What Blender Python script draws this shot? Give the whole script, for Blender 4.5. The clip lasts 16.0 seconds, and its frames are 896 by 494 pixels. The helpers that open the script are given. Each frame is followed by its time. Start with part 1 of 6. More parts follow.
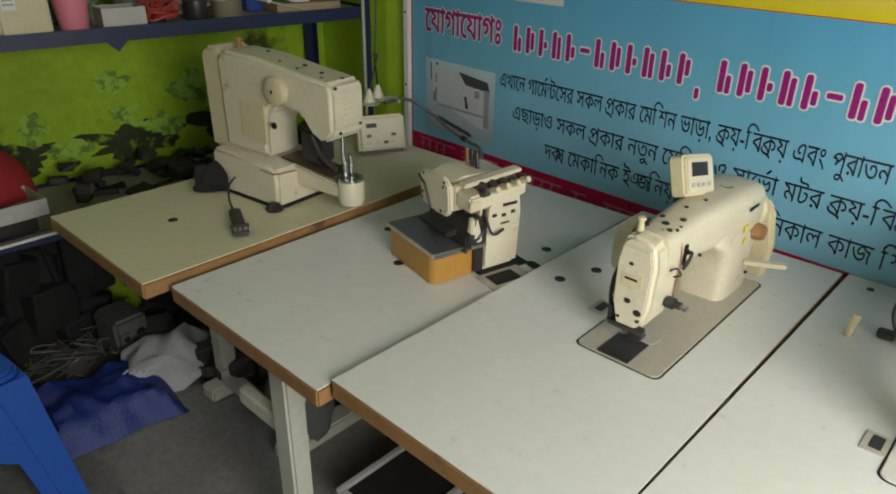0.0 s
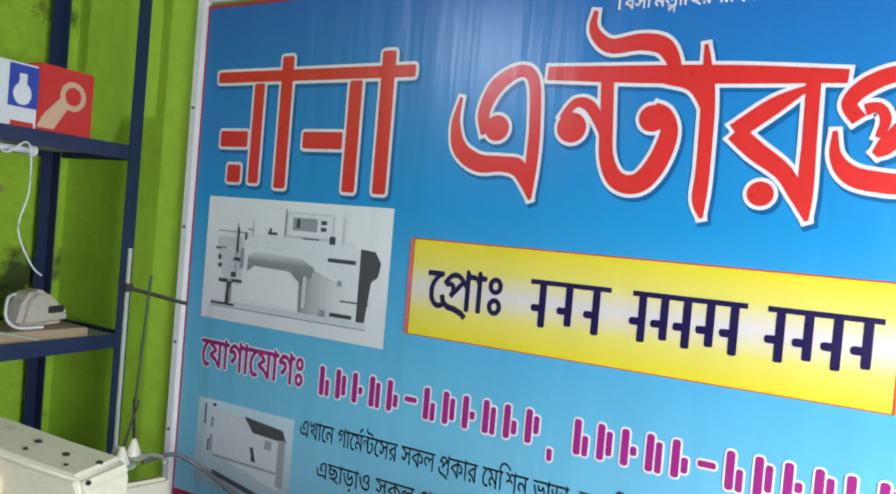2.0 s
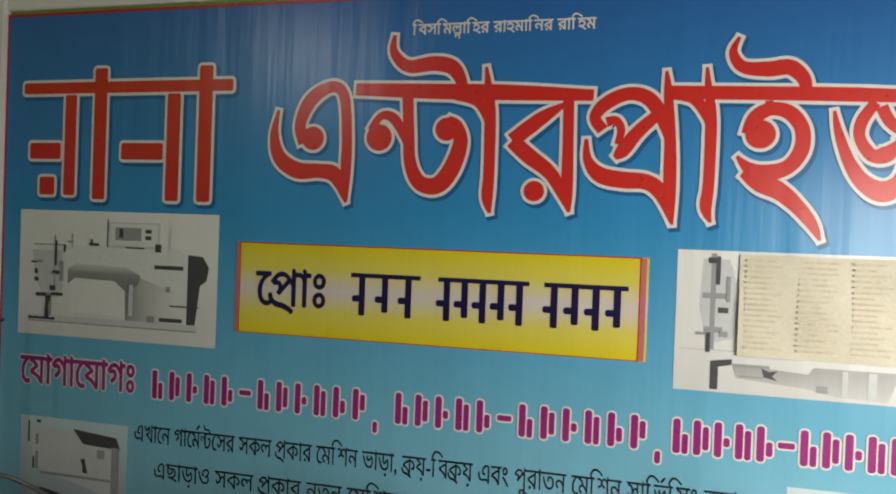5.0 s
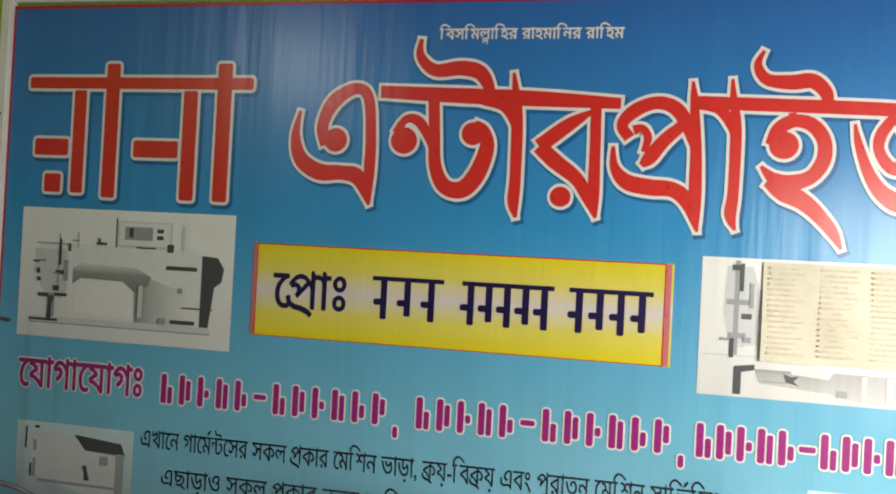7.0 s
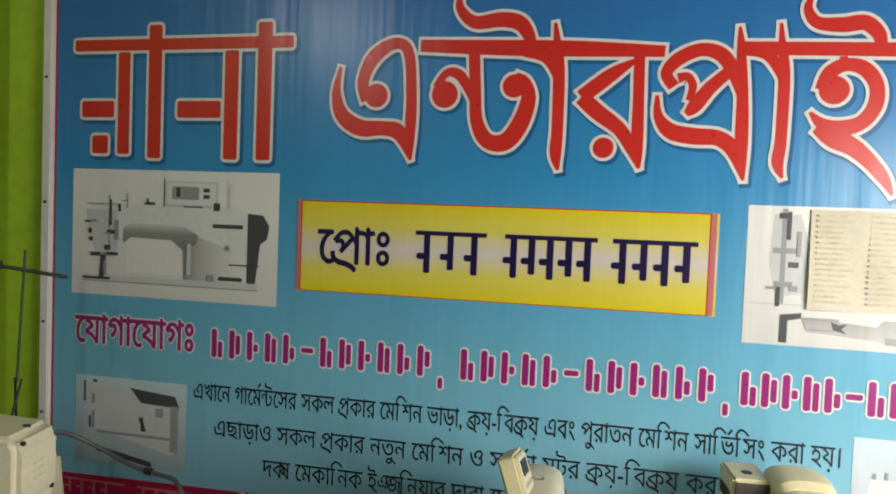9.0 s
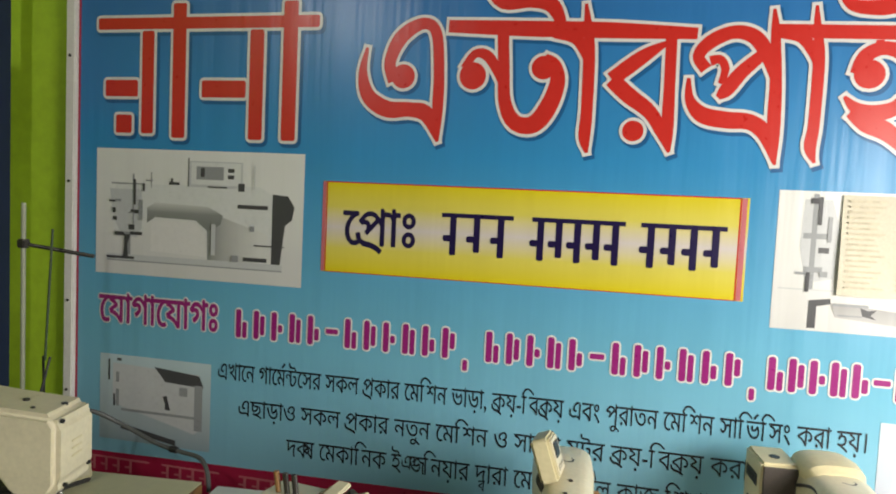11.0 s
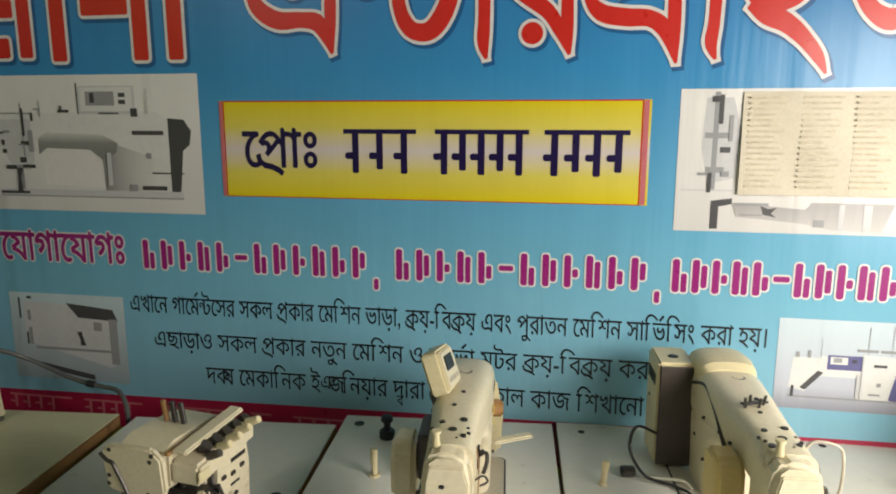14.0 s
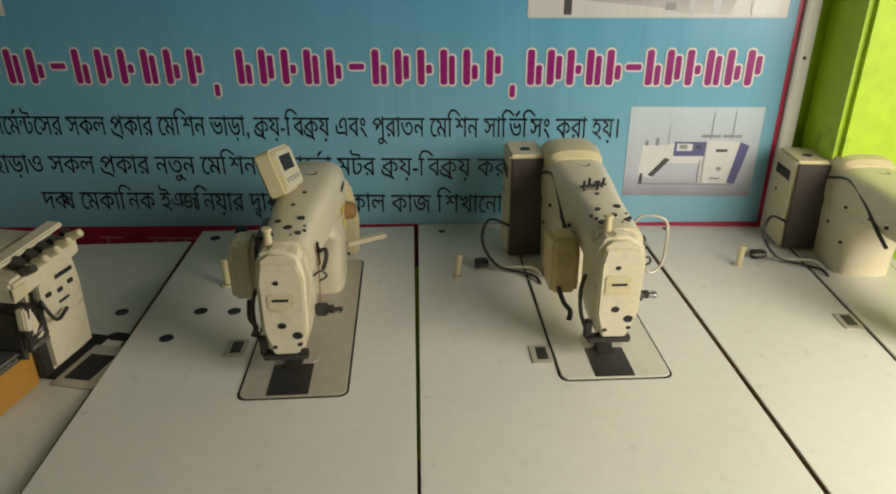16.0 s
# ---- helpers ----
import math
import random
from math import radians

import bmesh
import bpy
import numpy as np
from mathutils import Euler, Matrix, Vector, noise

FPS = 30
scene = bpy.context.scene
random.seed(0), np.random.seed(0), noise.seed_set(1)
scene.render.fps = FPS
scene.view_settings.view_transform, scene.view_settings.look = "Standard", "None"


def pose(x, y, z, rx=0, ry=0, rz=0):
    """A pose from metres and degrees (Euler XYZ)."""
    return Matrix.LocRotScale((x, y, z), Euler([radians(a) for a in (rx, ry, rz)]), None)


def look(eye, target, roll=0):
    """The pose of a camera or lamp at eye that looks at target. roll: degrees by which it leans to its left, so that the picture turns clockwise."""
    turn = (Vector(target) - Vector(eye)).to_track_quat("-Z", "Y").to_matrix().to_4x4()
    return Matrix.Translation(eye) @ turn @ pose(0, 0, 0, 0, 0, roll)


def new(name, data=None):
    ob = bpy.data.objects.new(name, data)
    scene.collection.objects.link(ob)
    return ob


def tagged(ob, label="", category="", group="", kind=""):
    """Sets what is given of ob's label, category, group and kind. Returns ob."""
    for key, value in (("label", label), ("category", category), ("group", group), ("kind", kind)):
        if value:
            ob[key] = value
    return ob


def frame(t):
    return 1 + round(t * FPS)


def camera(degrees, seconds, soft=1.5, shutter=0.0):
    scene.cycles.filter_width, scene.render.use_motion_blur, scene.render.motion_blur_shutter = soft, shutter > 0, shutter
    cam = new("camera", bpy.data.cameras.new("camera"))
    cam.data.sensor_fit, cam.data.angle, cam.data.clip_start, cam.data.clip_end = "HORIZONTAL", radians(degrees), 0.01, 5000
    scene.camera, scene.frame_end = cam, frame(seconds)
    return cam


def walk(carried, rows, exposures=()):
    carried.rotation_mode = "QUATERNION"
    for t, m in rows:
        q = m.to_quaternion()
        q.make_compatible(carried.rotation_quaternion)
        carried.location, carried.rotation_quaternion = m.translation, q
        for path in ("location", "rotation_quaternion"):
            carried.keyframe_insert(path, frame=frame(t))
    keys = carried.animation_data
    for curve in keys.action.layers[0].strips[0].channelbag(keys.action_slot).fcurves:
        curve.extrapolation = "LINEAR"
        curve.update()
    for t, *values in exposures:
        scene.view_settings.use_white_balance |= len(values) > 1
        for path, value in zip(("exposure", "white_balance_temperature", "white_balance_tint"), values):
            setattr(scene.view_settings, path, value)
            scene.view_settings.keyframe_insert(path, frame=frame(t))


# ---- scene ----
cam = camera(66.5, 16.0, soft=1.9)
PATH = [
    (0, (0.065, 0.182, 1.482), (-1.275, 1.378, 0.603), 1.0),
    (0.3, (-0.038, 0.188, 1.462), (-1.402, 1.387, 0.623), 2.8),
    (0.5, (-0.068, 0.199, 1.485), (-1.494, 1.401, 0.763), 2.7),
    (1, (-0.131, 0.276, 1.521), (-1.615, 1.543, 1.08), 3.1),
    (1.5, (-0.221, 0.34, 1.545), (-1.568, 1.811, 1.401), 4.4),
    (2, (-0.349, 0.345, 1.551), (-1.271, 2.12, 1.507), 4.9),
    (2.5, (-0.479, 0.34, 1.535), (-0.853, 2.304, 1.564), 3.8),
    (3, (-0.499, 0.331, 1.549), (-0.657, 2.324, 1.493), 4.0),
    (3.5, (-0.445, 0.322, 1.532), (-0.495, 2.314, 1.357), 3.8),
    (4, (-0.322, 0.272, 1.518), (-0.357, 2.261, 1.318), 3.4),
    (4.5, (-0.225, 0.233, 1.542), (-0.439, 2.217, 1.415), 3.1),
    (5, (-0.245, 0.184, 1.554), (-0.718, 2.127, 1.533), 2.1),
    (7.5, (-0.401, 0.154, 1.525), (-0.731, 2.126, 1.547), 2.3),
    (8, (-0.379, 0.158, 1.536), (-0.682, 2.134, 1.471), 1.3),
    (8.5, (-0.393, 0.147, 1.494), (-0.75, 2.114, 1.441), 1.4),
    (9, (-0.424, 0.134, 1.493), (-0.864, 2.083, 1.413), 2.2),
    (11.5, (-0.48, 0.124, 1.485), (-0.92, 2.069, 1.331), 2.8),
    (12, (-0.451, 0.142, 1.479), (-0.852, 2.09, 1.267), 2.3),
    (12.5, (-0.424, 0.158, 1.494), (-0.868, 2.084, 1.19), 2.3),
    (13, (-0.413, 0.132, 1.499), (-0.885, 2.074, 1.42), 1.6),
    (13.5, (-0.353, 0.165, 1.498), (-0.709, 2.125, 1.323), 0.3),
    (14, (-0.327, 0.193, 1.482), (-0.687, 2.126, 1.12), 0.1),
    (14.5, (-0.302, 0.206, 1.466), (-0.623, 2.111, 0.948), 0.3),
    (15, (-0.289, 0.217, 1.434), (-0.592, 2.065, 0.733), 0.5),
    (15.5, (-0.258, 0.224, 1.422), (-0.468, 2.056, 0.646), 0.0),
    (16, (-0.22, 0.24, 1.41), (-0.291, 2.054, 0.572), -0.3),
]
# the clip's own exposure and white balance: seconds, stops, kelvin, tint
EXPOSURES = [
    (0.0, -0.1, 6600, 9), (0.5, 0.15, 6400, 9), (1.0, 0.6, 6000, 9), (1.5, 1.05, 5700, 10), (2.0, 0.98, 5600, 12), (2.5, 0.62, 5600, 11), (3.0, 0.15, 6000, 10),
    (3.5, -0.05, 6400, 9), (4.0, -0.15, 6700, 9), (4.5, -0.35, 6900, 9), (5.0, -0.25, 6900, 9), (7.5, 0.2, 6900, 9), (8.5, -0.05, 6900, 9), (9.0, 0.1, 6900, 9), (11.5, 0.35, 7000, 10), (12.5, 0.27, 7100, 12), (13.0, 0.27, 6750, 12),
    (13.5, 0.15, 7000, 12), (14.0, 0.0, 7200, 12), (15.0, -0.3, 7400, 11), (16.0, -0.8, 7700, 9),
]
walk(cam, [(t, look(eye, target, roll)) for t, eye, target, roll in PATH], EXPOSURES)


# ---- daylight ----
world = bpy.data.worlds.new("sky")
scene.world = world
world.use_nodes = True
wn = world.node_tree.nodes
sky = wn.new("ShaderNodeTexSky")
sky.sky_type, sky.sun_disc = "NISHITA", False
sky.sun_elevation, sky.sun_rotation = radians(48), radians(110)
wn["Background"].inputs[1].default_value = 0.12
world.node_tree.links.new(sky.outputs[0], wn["Background"].inputs[0])


def area_lamp(name, m, sx, sy, watts, colour):
    d = bpy.data.lights.new(name, "AREA")
    d.shape, d.size, d.size_y, d.energy, d.color = "RECTANGLE", sx, sy, watts, colour
    ob = new(name, d)
    ob.matrix_world = m
    return ob


# daylight in the open shop front
area_lamp("shop_front_daylight", look((1.05, 0.45, 1.45), (0.3, 1.3, 0.65)), 1.0, 0.9, 48, (0.98, 0.965, 0.94))
# bare bulb on the rack side, whose sheen lies on the banner
bulb_light = bpy.data.lights.new("bulb_light", "POINT")
bulb_light.energy, bulb_light.shadow_soft_size, bulb_light.color = 20.0, 0.08, (0.95, 0.98, 1.0)
new("bulb_light", bulb_light).location = (-2.03, -0.46, 2.58)

# ---- materials ----
def mat(name, colour, rough=0.5, metal=0.0, vary=0.12, scale=8.0, bump=0.0, bscale=60.0, spec=0.5, stain=None, stain_at=0.62, stain_scale=3.0, coat=0.0, trans=0.0):
    """Base colour with a broad and a fine variation, optional blotches of a second colour, and fine relief."""
    m = bpy.data.materials.new(name)
    m.use_nodes = True
    n, l = m.node_tree.nodes, m.node_tree.links
    b = n["Principled BSDF"]
    tc = n.new("ShaderNodeTexCoord")
    a = n.new("ShaderNodeTexNoise"); a.inputs["Scale"].default_value = scale; a.inputs["Detail"].default_value = 5
    f = n.new("ShaderNodeTexNoise"); f.inputs["Scale"].default_value = scale * 14; f.inputs["Detail"].default_value = 3
    for t in (a, f):
        l.new(tc.outputs["Object"], t.inputs["Vector"])
    add = n.new("ShaderNodeMath"); add.operation = "ADD"
    l.new(a.outputs[0], add.inputs[0]); l.new(f.outputs[0], add.inputs[1])
    mp = n.new("ShaderNodeMapRange")
    mp.inputs[1].default_value, mp.inputs[2].default_value = 0.6, 1.4
    mp.inputs[3].default_value, mp.inputs[4].default_value = 1 - vary, 1 + vary
    l.new(add.outputs[0], mp.inputs[0])
    mul = n.new("ShaderNodeMix"); mul.data_type, mul.blend_type = "RGBA", "MULTIPLY"
    mul.inputs[0].default_value = 1
    mul.inputs[6].default_value = (*colour, 1)
    l.new(mp.outputs[0], mul.inputs[7])
    last = mul.outputs[2]
    if stain:
        s = n.new("ShaderNodeTexNoise"); s.inputs["Scale"].default_value = stain_scale; s.inputs["Detail"].default_value = 7
        s.inputs["Roughness"].default_value = 0.65
        l.new(tc.outputs["Object"], s.inputs["Vector"])
        r = n.new("ShaderNodeMapRange")
        r.inputs[1].default_value, r.inputs[2].default_value = stain_at, stain_at + 0.1
        l.new(s.outputs[0], r.inputs[0])
        k = n.new("ShaderNodeMix"); k.data_type = "RGBA"
        l.new(r.outputs[0], k.inputs[0]); l.new(last, k.inputs[6])
        k.inputs[7].default_value = (*stain, 1)
        last = k.outputs[2]
    l.new(last, b.inputs["Base Color"])
    rm = n.new("ShaderNodeMapRange")
    rm.inputs[3].default_value, rm.inputs[4].default_value = max(rough - 0.08, 0.02), min(rough + 0.1, 1)
    l.new(f.outputs[0], rm.inputs[0]); l.new(rm.outputs[0], b.inputs["Roughness"])
    b.inputs["Metallic"].default_value, b.inputs["Specular IOR Level"].default_value = metal, spec
    b.inputs["Coat Weight"].default_value, b.inputs["Transmission Weight"].default_value = coat, trans
    if bump:
        t = n.new("ShaderNodeTexNoise"); t.inputs["Scale"].default_value = bscale; t.inputs["Detail"].default_value = 6
        l.new(tc.outputs["Object"], t.inputs["Vector"])
        u = n.new("ShaderNodeBump"); u.inputs["Strength"].default_value = bump; u.inputs["Distance"].default_value = 0.01
        l.new(t.outputs[0], u.inputs["Height"]); l.new(u.outputs[0], b.inputs["Normal"])
    return m


def ramp_mat(name, stops, axis, lo, hi, rough=0.3, wrinkle=0.18):
    """A print whose colour runs along one axis, on vinyl with soft vertical creases."""
    m = bpy.data.materials.new(name)
    m.use_nodes = True
    n, l = m.node_tree.nodes, m.node_tree.links
    b = n["Principled BSDF"]
    tc, sx = n.new("ShaderNodeTexCoord"), n.new("ShaderNodeSeparateXYZ")
    l.new(tc.outputs["Object"], sx.inputs[0])
    mp = n.new("ShaderNodeMapRange")
    mp.inputs[1].default_value, mp.inputs[2].default_value = lo, hi
    l.new(sx.outputs[axis], mp.inputs[0])
    r = n.new("ShaderNodeValToRGB")
    e = r.color_ramp.elements
    for k, (p, c) in enumerate(stops):
        el = e[k] if k < 2 else e.new(p)
        el.position, el.color = p, (*c, 1)
    l.new(mp.outputs[0], r.inputs[0])
    t = n.new("ShaderNodeTexNoise"); t.inputs["Scale"].default_value = 5; t.inputs["Detail"].default_value = 4
    l.new(tc.outputs["Object"], t.inputs["Vector"])
    v = n.new("ShaderNodeMapRange"); v.inputs[3].default_value, v.inputs[4].default_value = 0.93, 1.07
    l.new(t.outputs[0], v.inputs[0])
    k = n.new("ShaderNodeMix"); k.data_type, k.blend_type = "RGBA", "MULTIPLY"; k.inputs[0].default_value = 1
    l.new(r.outputs[0], k.inputs[6]); l.new(v.outputs[0], k.inputs[7]); l.new(k.outputs[2], b.inputs["Base Color"])
    b.inputs["Roughness"].default_value = rough
    crease(m, wrinkle)
    return m


def crease(m, strength):
    n, l = m.node_tree.nodes, m.node_tree.links
    tc = n.new("ShaderNodeTexCoord")
    sc = n.new("ShaderNodeMapping"); sc.inputs["Scale"].default_value = (14, 1, 0.9)
    l.new(tc.outputs["Object"], sc.inputs[0])
    t = n.new("ShaderNodeTexNoise"); t.inputs["Scale"].default_value = 1.0; t.inputs["Detail"].default_value = 3
    l.new(sc.outputs[0], t.inputs["Vector"])
    u = n.new("ShaderNodeBump"); u.inputs["Strength"].default_value = strength; u.inputs["Distance"].default_value = 0.02
    l.new(t.outputs[0], u.inputs["Height"]); l.new(u.outputs[0], n["Principled BSDF"].inputs["Normal"])


def ink(name, colour, rough=0.3):
    m = mat(name, colour, rough, vary=0.05, scale=5)
    crease(m, 0.1)
    return m


M_WALL = mat("lime_green_wall_paint", (0.41, 0.62, 0.035), 0.55, vary=0.14, scale=2.2, bump=0.25, bscale=22, stain=(0.16, 0.22, 0.03), stain_at=0.66, stain_scale=2.6)
# same lime paint darkened for the shade under the shelves, plus mould stains
M_WALL_SHADED_MOULDY = mat("shaded_mouldy_green_paint", (0.32, 0.49, 0.022), 0.6, vary=0.2, scale=2.2, bump=0.3, bscale=22, spec=0.25, stain=(0.05, 0.07, 0.012), stain_at=0.55, stain_scale=3.4)
M_FLOOR = mat("worn_concrete_floor", (0.2, 0.195, 0.17), 0.65, vary=0.3, scale=3, bump=0.3, bscale=40, stain=(0.09, 0.085, 0.075), stain_at=0.56, stain_scale=4)
# ceiling is out of view; its grey is set low to cut bounced fill
M_CEIL = mat("unseen_grey_ceiling", (0.2, 0.2, 0.19), 0.7, vary=0.06, scale=2)
M_WHITE_FRAME = mat("white_painted_batten", (0.72, 0.7, 0.66), 0.5, vary=0.08, scale=9, bump=0.1)
M_TOP = mat("white_table_laminate", (0.69, 0.685, 0.62), 0.3, vary=0.05, scale=3, bump=0.03, bscale=120, stain=(0.5, 0.48, 0.42), stain_at=0.7, stain_scale=5)
M_TOP_CREAM = mat("cream_table_laminate", (0.62, 0.58, 0.37), 0.4, vary=0.07, scale=3, bump=0.03, bscale=120, stain=(0.42, 0.39, 0.27), stain_at=0.68, stain_scale=5)
M_EDGE = mat("brown_table_edge", (0.3, 0.16, 0.06), 0.5, vary=0.3, scale=14, bump=0.1, stain=(0.12, 0.06, 0.03), stain_at=0.6, stain_scale=9)
M_LEG = mat("cream_painted_steel", (0.55, 0.54, 0.44), 0.45, vary=0.1, scale=6, stain=(0.3, 0.24, 0.14), stain_at=0.68, stain_scale=9)
M_CREAM = mat("cream_machine_enamel", (0.64, 0.58, 0.42), 0.34, vary=0.1, scale=9, bump=0.03, bscale=90, stain=(0.34, 0.27, 0.15), stain_at=0.62, stain_scale=13, coat=0.1)
M_CREAM_OLD = mat("yellowed_plastic", (0.6, 0.53, 0.33), 0.42, vary=0.1, scale=8, stain=(0.36, 0.28, 0.14), stain_at=0.68, stain_scale=10)
M_BED = mat("brushed_bed_steel", (0.5, 0.46, 0.38), 0.36, metal=0.25, vary=0.12, scale=7, stain=(0.3, 0.27, 0.2), stain_at=0.64, stain_scale=10)
M_STEEL = mat("bright_steel", (0.55, 0.55, 0.55), 0.25, metal=1.0, vary=0.1, scale=20)
M_DARK_STEEL = mat("oily_dark_steel", (0.07, 0.065, 0.06), 0.38, metal=0.6, vary=0.3, scale=15)
M_BLACK = mat("black_plastic", (0.015, 0.015, 0.016), 0.45, vary=0.2, scale=12)
# black laid on uncut surfaces for the shade inside gaps, slots and bores
M_HOLE_SHADE = mat("recess_shade_black", (0.01, 0.01, 0.009), 0.8, vary=0.2)
M_BLUE_STEEL = mat("navy_painted_angle_iron", (0.009, 0.018, 0.06), 0.45, vary=0.2, scale=9, stain=(0.03, 0.03, 0.04), stain_at=0.66, stain_scale=8)

M_WIPER = mat("amber_yellowed_plastic", (0.6, 0.47, 0.2), 0.42, vary=0.1, scale=8, stain=(0.4, 0.3, 0.12), stain_at=0.66, stain_scale=10)
M_BED_PALE = mat("pale_bed_enamel", (0.62, 0.6, 0.52), 0.34, vary=0.08, scale=7, stain=(0.45, 0.42, 0.33), stain_at=0.66, stain_scale=10)

# ---- mesh helpers ----
def place(bm, verts, m):
    bmesh.ops.transform(bm, matrix=m, verts=verts)


def soften(bm, verts, width, segments=2):
    if width > 0:
        some = set(verts)
        edges = [e for e in bm.edges if e.verts[0] in some and e.verts[1] in some and (len(e.link_faces) < 2 or e.calc_face_angle(0) > 0.4)]
        bmesh.ops.bevel(bm, geom=edges, offset=width, segments=segments, affect="EDGES", clamp_overlap=True)


def box(bm, c, s, bevel=0.0, m=None, segments=2):
    """A box with centre c and size s, its edges rounded."""
    v = bmesh.ops.create_cube(bm, size=1)["verts"]
    place(bm, v, Matrix.Translation(c) @ (m or Matrix()) @ Matrix.Diagonal((*s, 1)))
    soften(bm, v, bevel, segments)
    return bm


def rod(bm, a, b, r, r2=None, n=16, bevel=0.0):
    a, b = Vector(a), Vector(b)
    v = bmesh.ops.create_cone(bm, cap_ends=True, segments=n, radius1=r, radius2=r if r2 is None else r2, depth=(b - a).length)["verts"]
    place(bm, v, Matrix.Translation((a + b) / 2) @ (b - a).to_track_quat("Z", "Y").to_matrix().to_4x4())
    soften(bm, v, bevel)
    return bm


def prism(bm, pts, axis, lo, hi, bevel=0.0, segments=2):
    """An outline in the plane across an axis, drawn out from lo to hi. Axis x: points are (y, z); y: (x, z); z: (x, y)."""
    def at(p, d):
        return {"x": (d, p[0], p[1]), "y": (p[0], d, p[1]), "z": (p[0], p[1], d)}[axis]
    a = [bm.verts.new(at(p, lo)) for p in pts]
    b = [bm.verts.new(at(p, hi)) for p in pts]
    bm.faces.new(a)
    bm.faces.new(b[::-1])
    for i in range(len(pts)):
        bm.faces.new((a[i - 1], a[i], b[i], b[i - 1]))
    bmesh.ops.recalc_face_normals(bm, faces=bm.faces[:])
    soften(bm, a + b, bevel, segments)
    return bm


def lathe(bm, profile, centre=(0, 0, 0), n=24, m=None):
    """Turns (radius, height) points about the vertical through centre."""
    rings = []
    for r, z in profile:
        rings.append([bm.verts.new((m or Matrix()) @ Vector((r * math.cos(2 * math.pi * k / n), r * math.sin(2 * math.pi * k / n), z)) + Vector(centre)) for k in range(n)])
    for p, q in zip(rings, rings[1:]):
        for k in range(n):
            bm.faces.new((p[k - 1], p[k], q[k], q[k - 1]))
    bm.faces.new(rings[0][::-1])
    bm.faces.new(rings[-1])
    bmesh.ops.recalc_face_normals(bm, faces=bm.faces[:])
    return bm


def wire(bm, pts, r, n=8, steps=6):
    """A round cord along a smooth line through pts."""
    p = [Vector(q) for q in pts]
    line = []
    for i in range(len(p) - 1):
        a, b, c, d = p[max(i - 1, 0)], p[i], p[i + 1], p[min(i + 2, len(p) - 1)]
        for k in range(steps):
            t = k / steps
            line.append(0.5 * ((2 * b) + (c - a) * t + (2 * a - 5 * b + 4 * c - d) * t * t + (3 * b - a - 3 * c + d) * t ** 3))
    line.append(p[-1])
    rings = []
    for i, q in enumerate(line):
        way = (line[min(i + 1, len(line) - 1)] - line[max(i - 1, 0)]).normalized()
        turn = way.to_track_quat("Z", "Y").to_matrix()
        rings.append([bm.verts.new(q + turn @ Vector((r * math.cos(2 * math.pi * k / n), r * math.sin(2 * math.pi * k / n), 0))) for k in range(n)])
    for a, b in zip(rings, rings[1:]):
        for k in range(n):
            bm.faces.new((a[k - 1], a[k], b[k], b[k - 1]))
    bm.faces.new(rings[0][::-1])
    bm.faces.new(rings[-1])
    return bm


def finish(name, bm, material, smooth=True):
    me = bpy.data.meshes.new(name)
    bmesh.ops.recalc_face_normals(bm, faces=bm.faces[:])
    bm.to_mesh(me)
    bm.free()
    me.materials.append(material)
    if smooth:
        me.polygons.foreach_set("use_smooth", [True] * len(me.polygons))
        me.set_sharp_from_angle(angle=radians(38))
    return new(name, me)


def part(name, bm, material, parent, label=""):
    ob = finish(name, bm, material)
    ob.parent = parent
    return tagged(ob, label)


def thing(name, label, category, m=None, group="", kind=""):
    ob = tagged(new(name), label, category, group, kind)
    ob.empty_display_size = 0.05
    if m:
        ob.matrix_world = m
    return ob


def solid(name, bm, material, label, category="", group="", kind=""):
    return tagged(finish(name, bm, material), label, category, group, kind)


B = bmesh.new


def loft(bm, rings):
    """A closed skin through rings of points."""
    rows = [[bm.verts.new(p) for p in r] for r in rings]
    for a, b in zip(rows, rows[1:]):
        for k in range(len(a)):
            bm.faces.new((a[k - 1], a[k], b[k], b[k - 1]))
    bm.faces.new(rows[0][::-1])
    bm.faces.new(rows[-1])
    return bm


def squarish(a0, a1, b0, b1, power=3.6, n=28):
    """Points of a rounded square from a0 to a1 and b0 to b1."""
    pts = []
    for k in range(n):
        c, d = math.cos(2 * math.pi * k / n), math.sin(2 * math.pi * k / n)
        pts.append(((a0 + a1) / 2 + (a1 - a0) / 2 * math.copysign(abs(c) ** (2 / power), c), (b0 + b1) / 2 + (b1 - b0) / 2 * math.copysign(abs(d) ** (2 / power), d)))
    return pts

# ---- the room ----
X0, X1, Y0, Y1, H = -2.58, 1.15, -2.4, 1.8, 2.75
T = 0.12
MX, MY, WX, WY = (X0 + X1) / 2, (Y0 + Y1) / 2, X1 - X0 + 2 * T, Y1 - Y0 + 2 * T
bm = box(B(), (MX, MY, -0.05), (WX, WY, 0.1))
solid("floor", bm, M_FLOOR, "worn grey concrete floor with dark stains", "floor", kind="structure")
bm = box(B(), (MX, MY, H + 0.05), (WX, WY, 0.1))
solid("ceiling", bm, M_CEIL, "unseen ceiling, kept dull grey to limit bounced light", "ceiling", kind="structure")
bm = box(B(), ((X0 + X1) / 2, Y1 + T / 2, H / 2), (X1 - X0 + 2 * T, T, H))
solid("wall_north", bm, M_WALL, "lime green painted plaster wall behind the banner", "wall", kind="structure")
bm = box(B(), (X0 - T / 2, (Y0 + Y1) / 2, H / 2), (T, Y1 - Y0, H))
solid("wall_west", bm, M_WALL_SHADED_MOULDY, "lime green plaster wall, shelf shade in its colour, with dark mould stains", "wall", kind="structure")
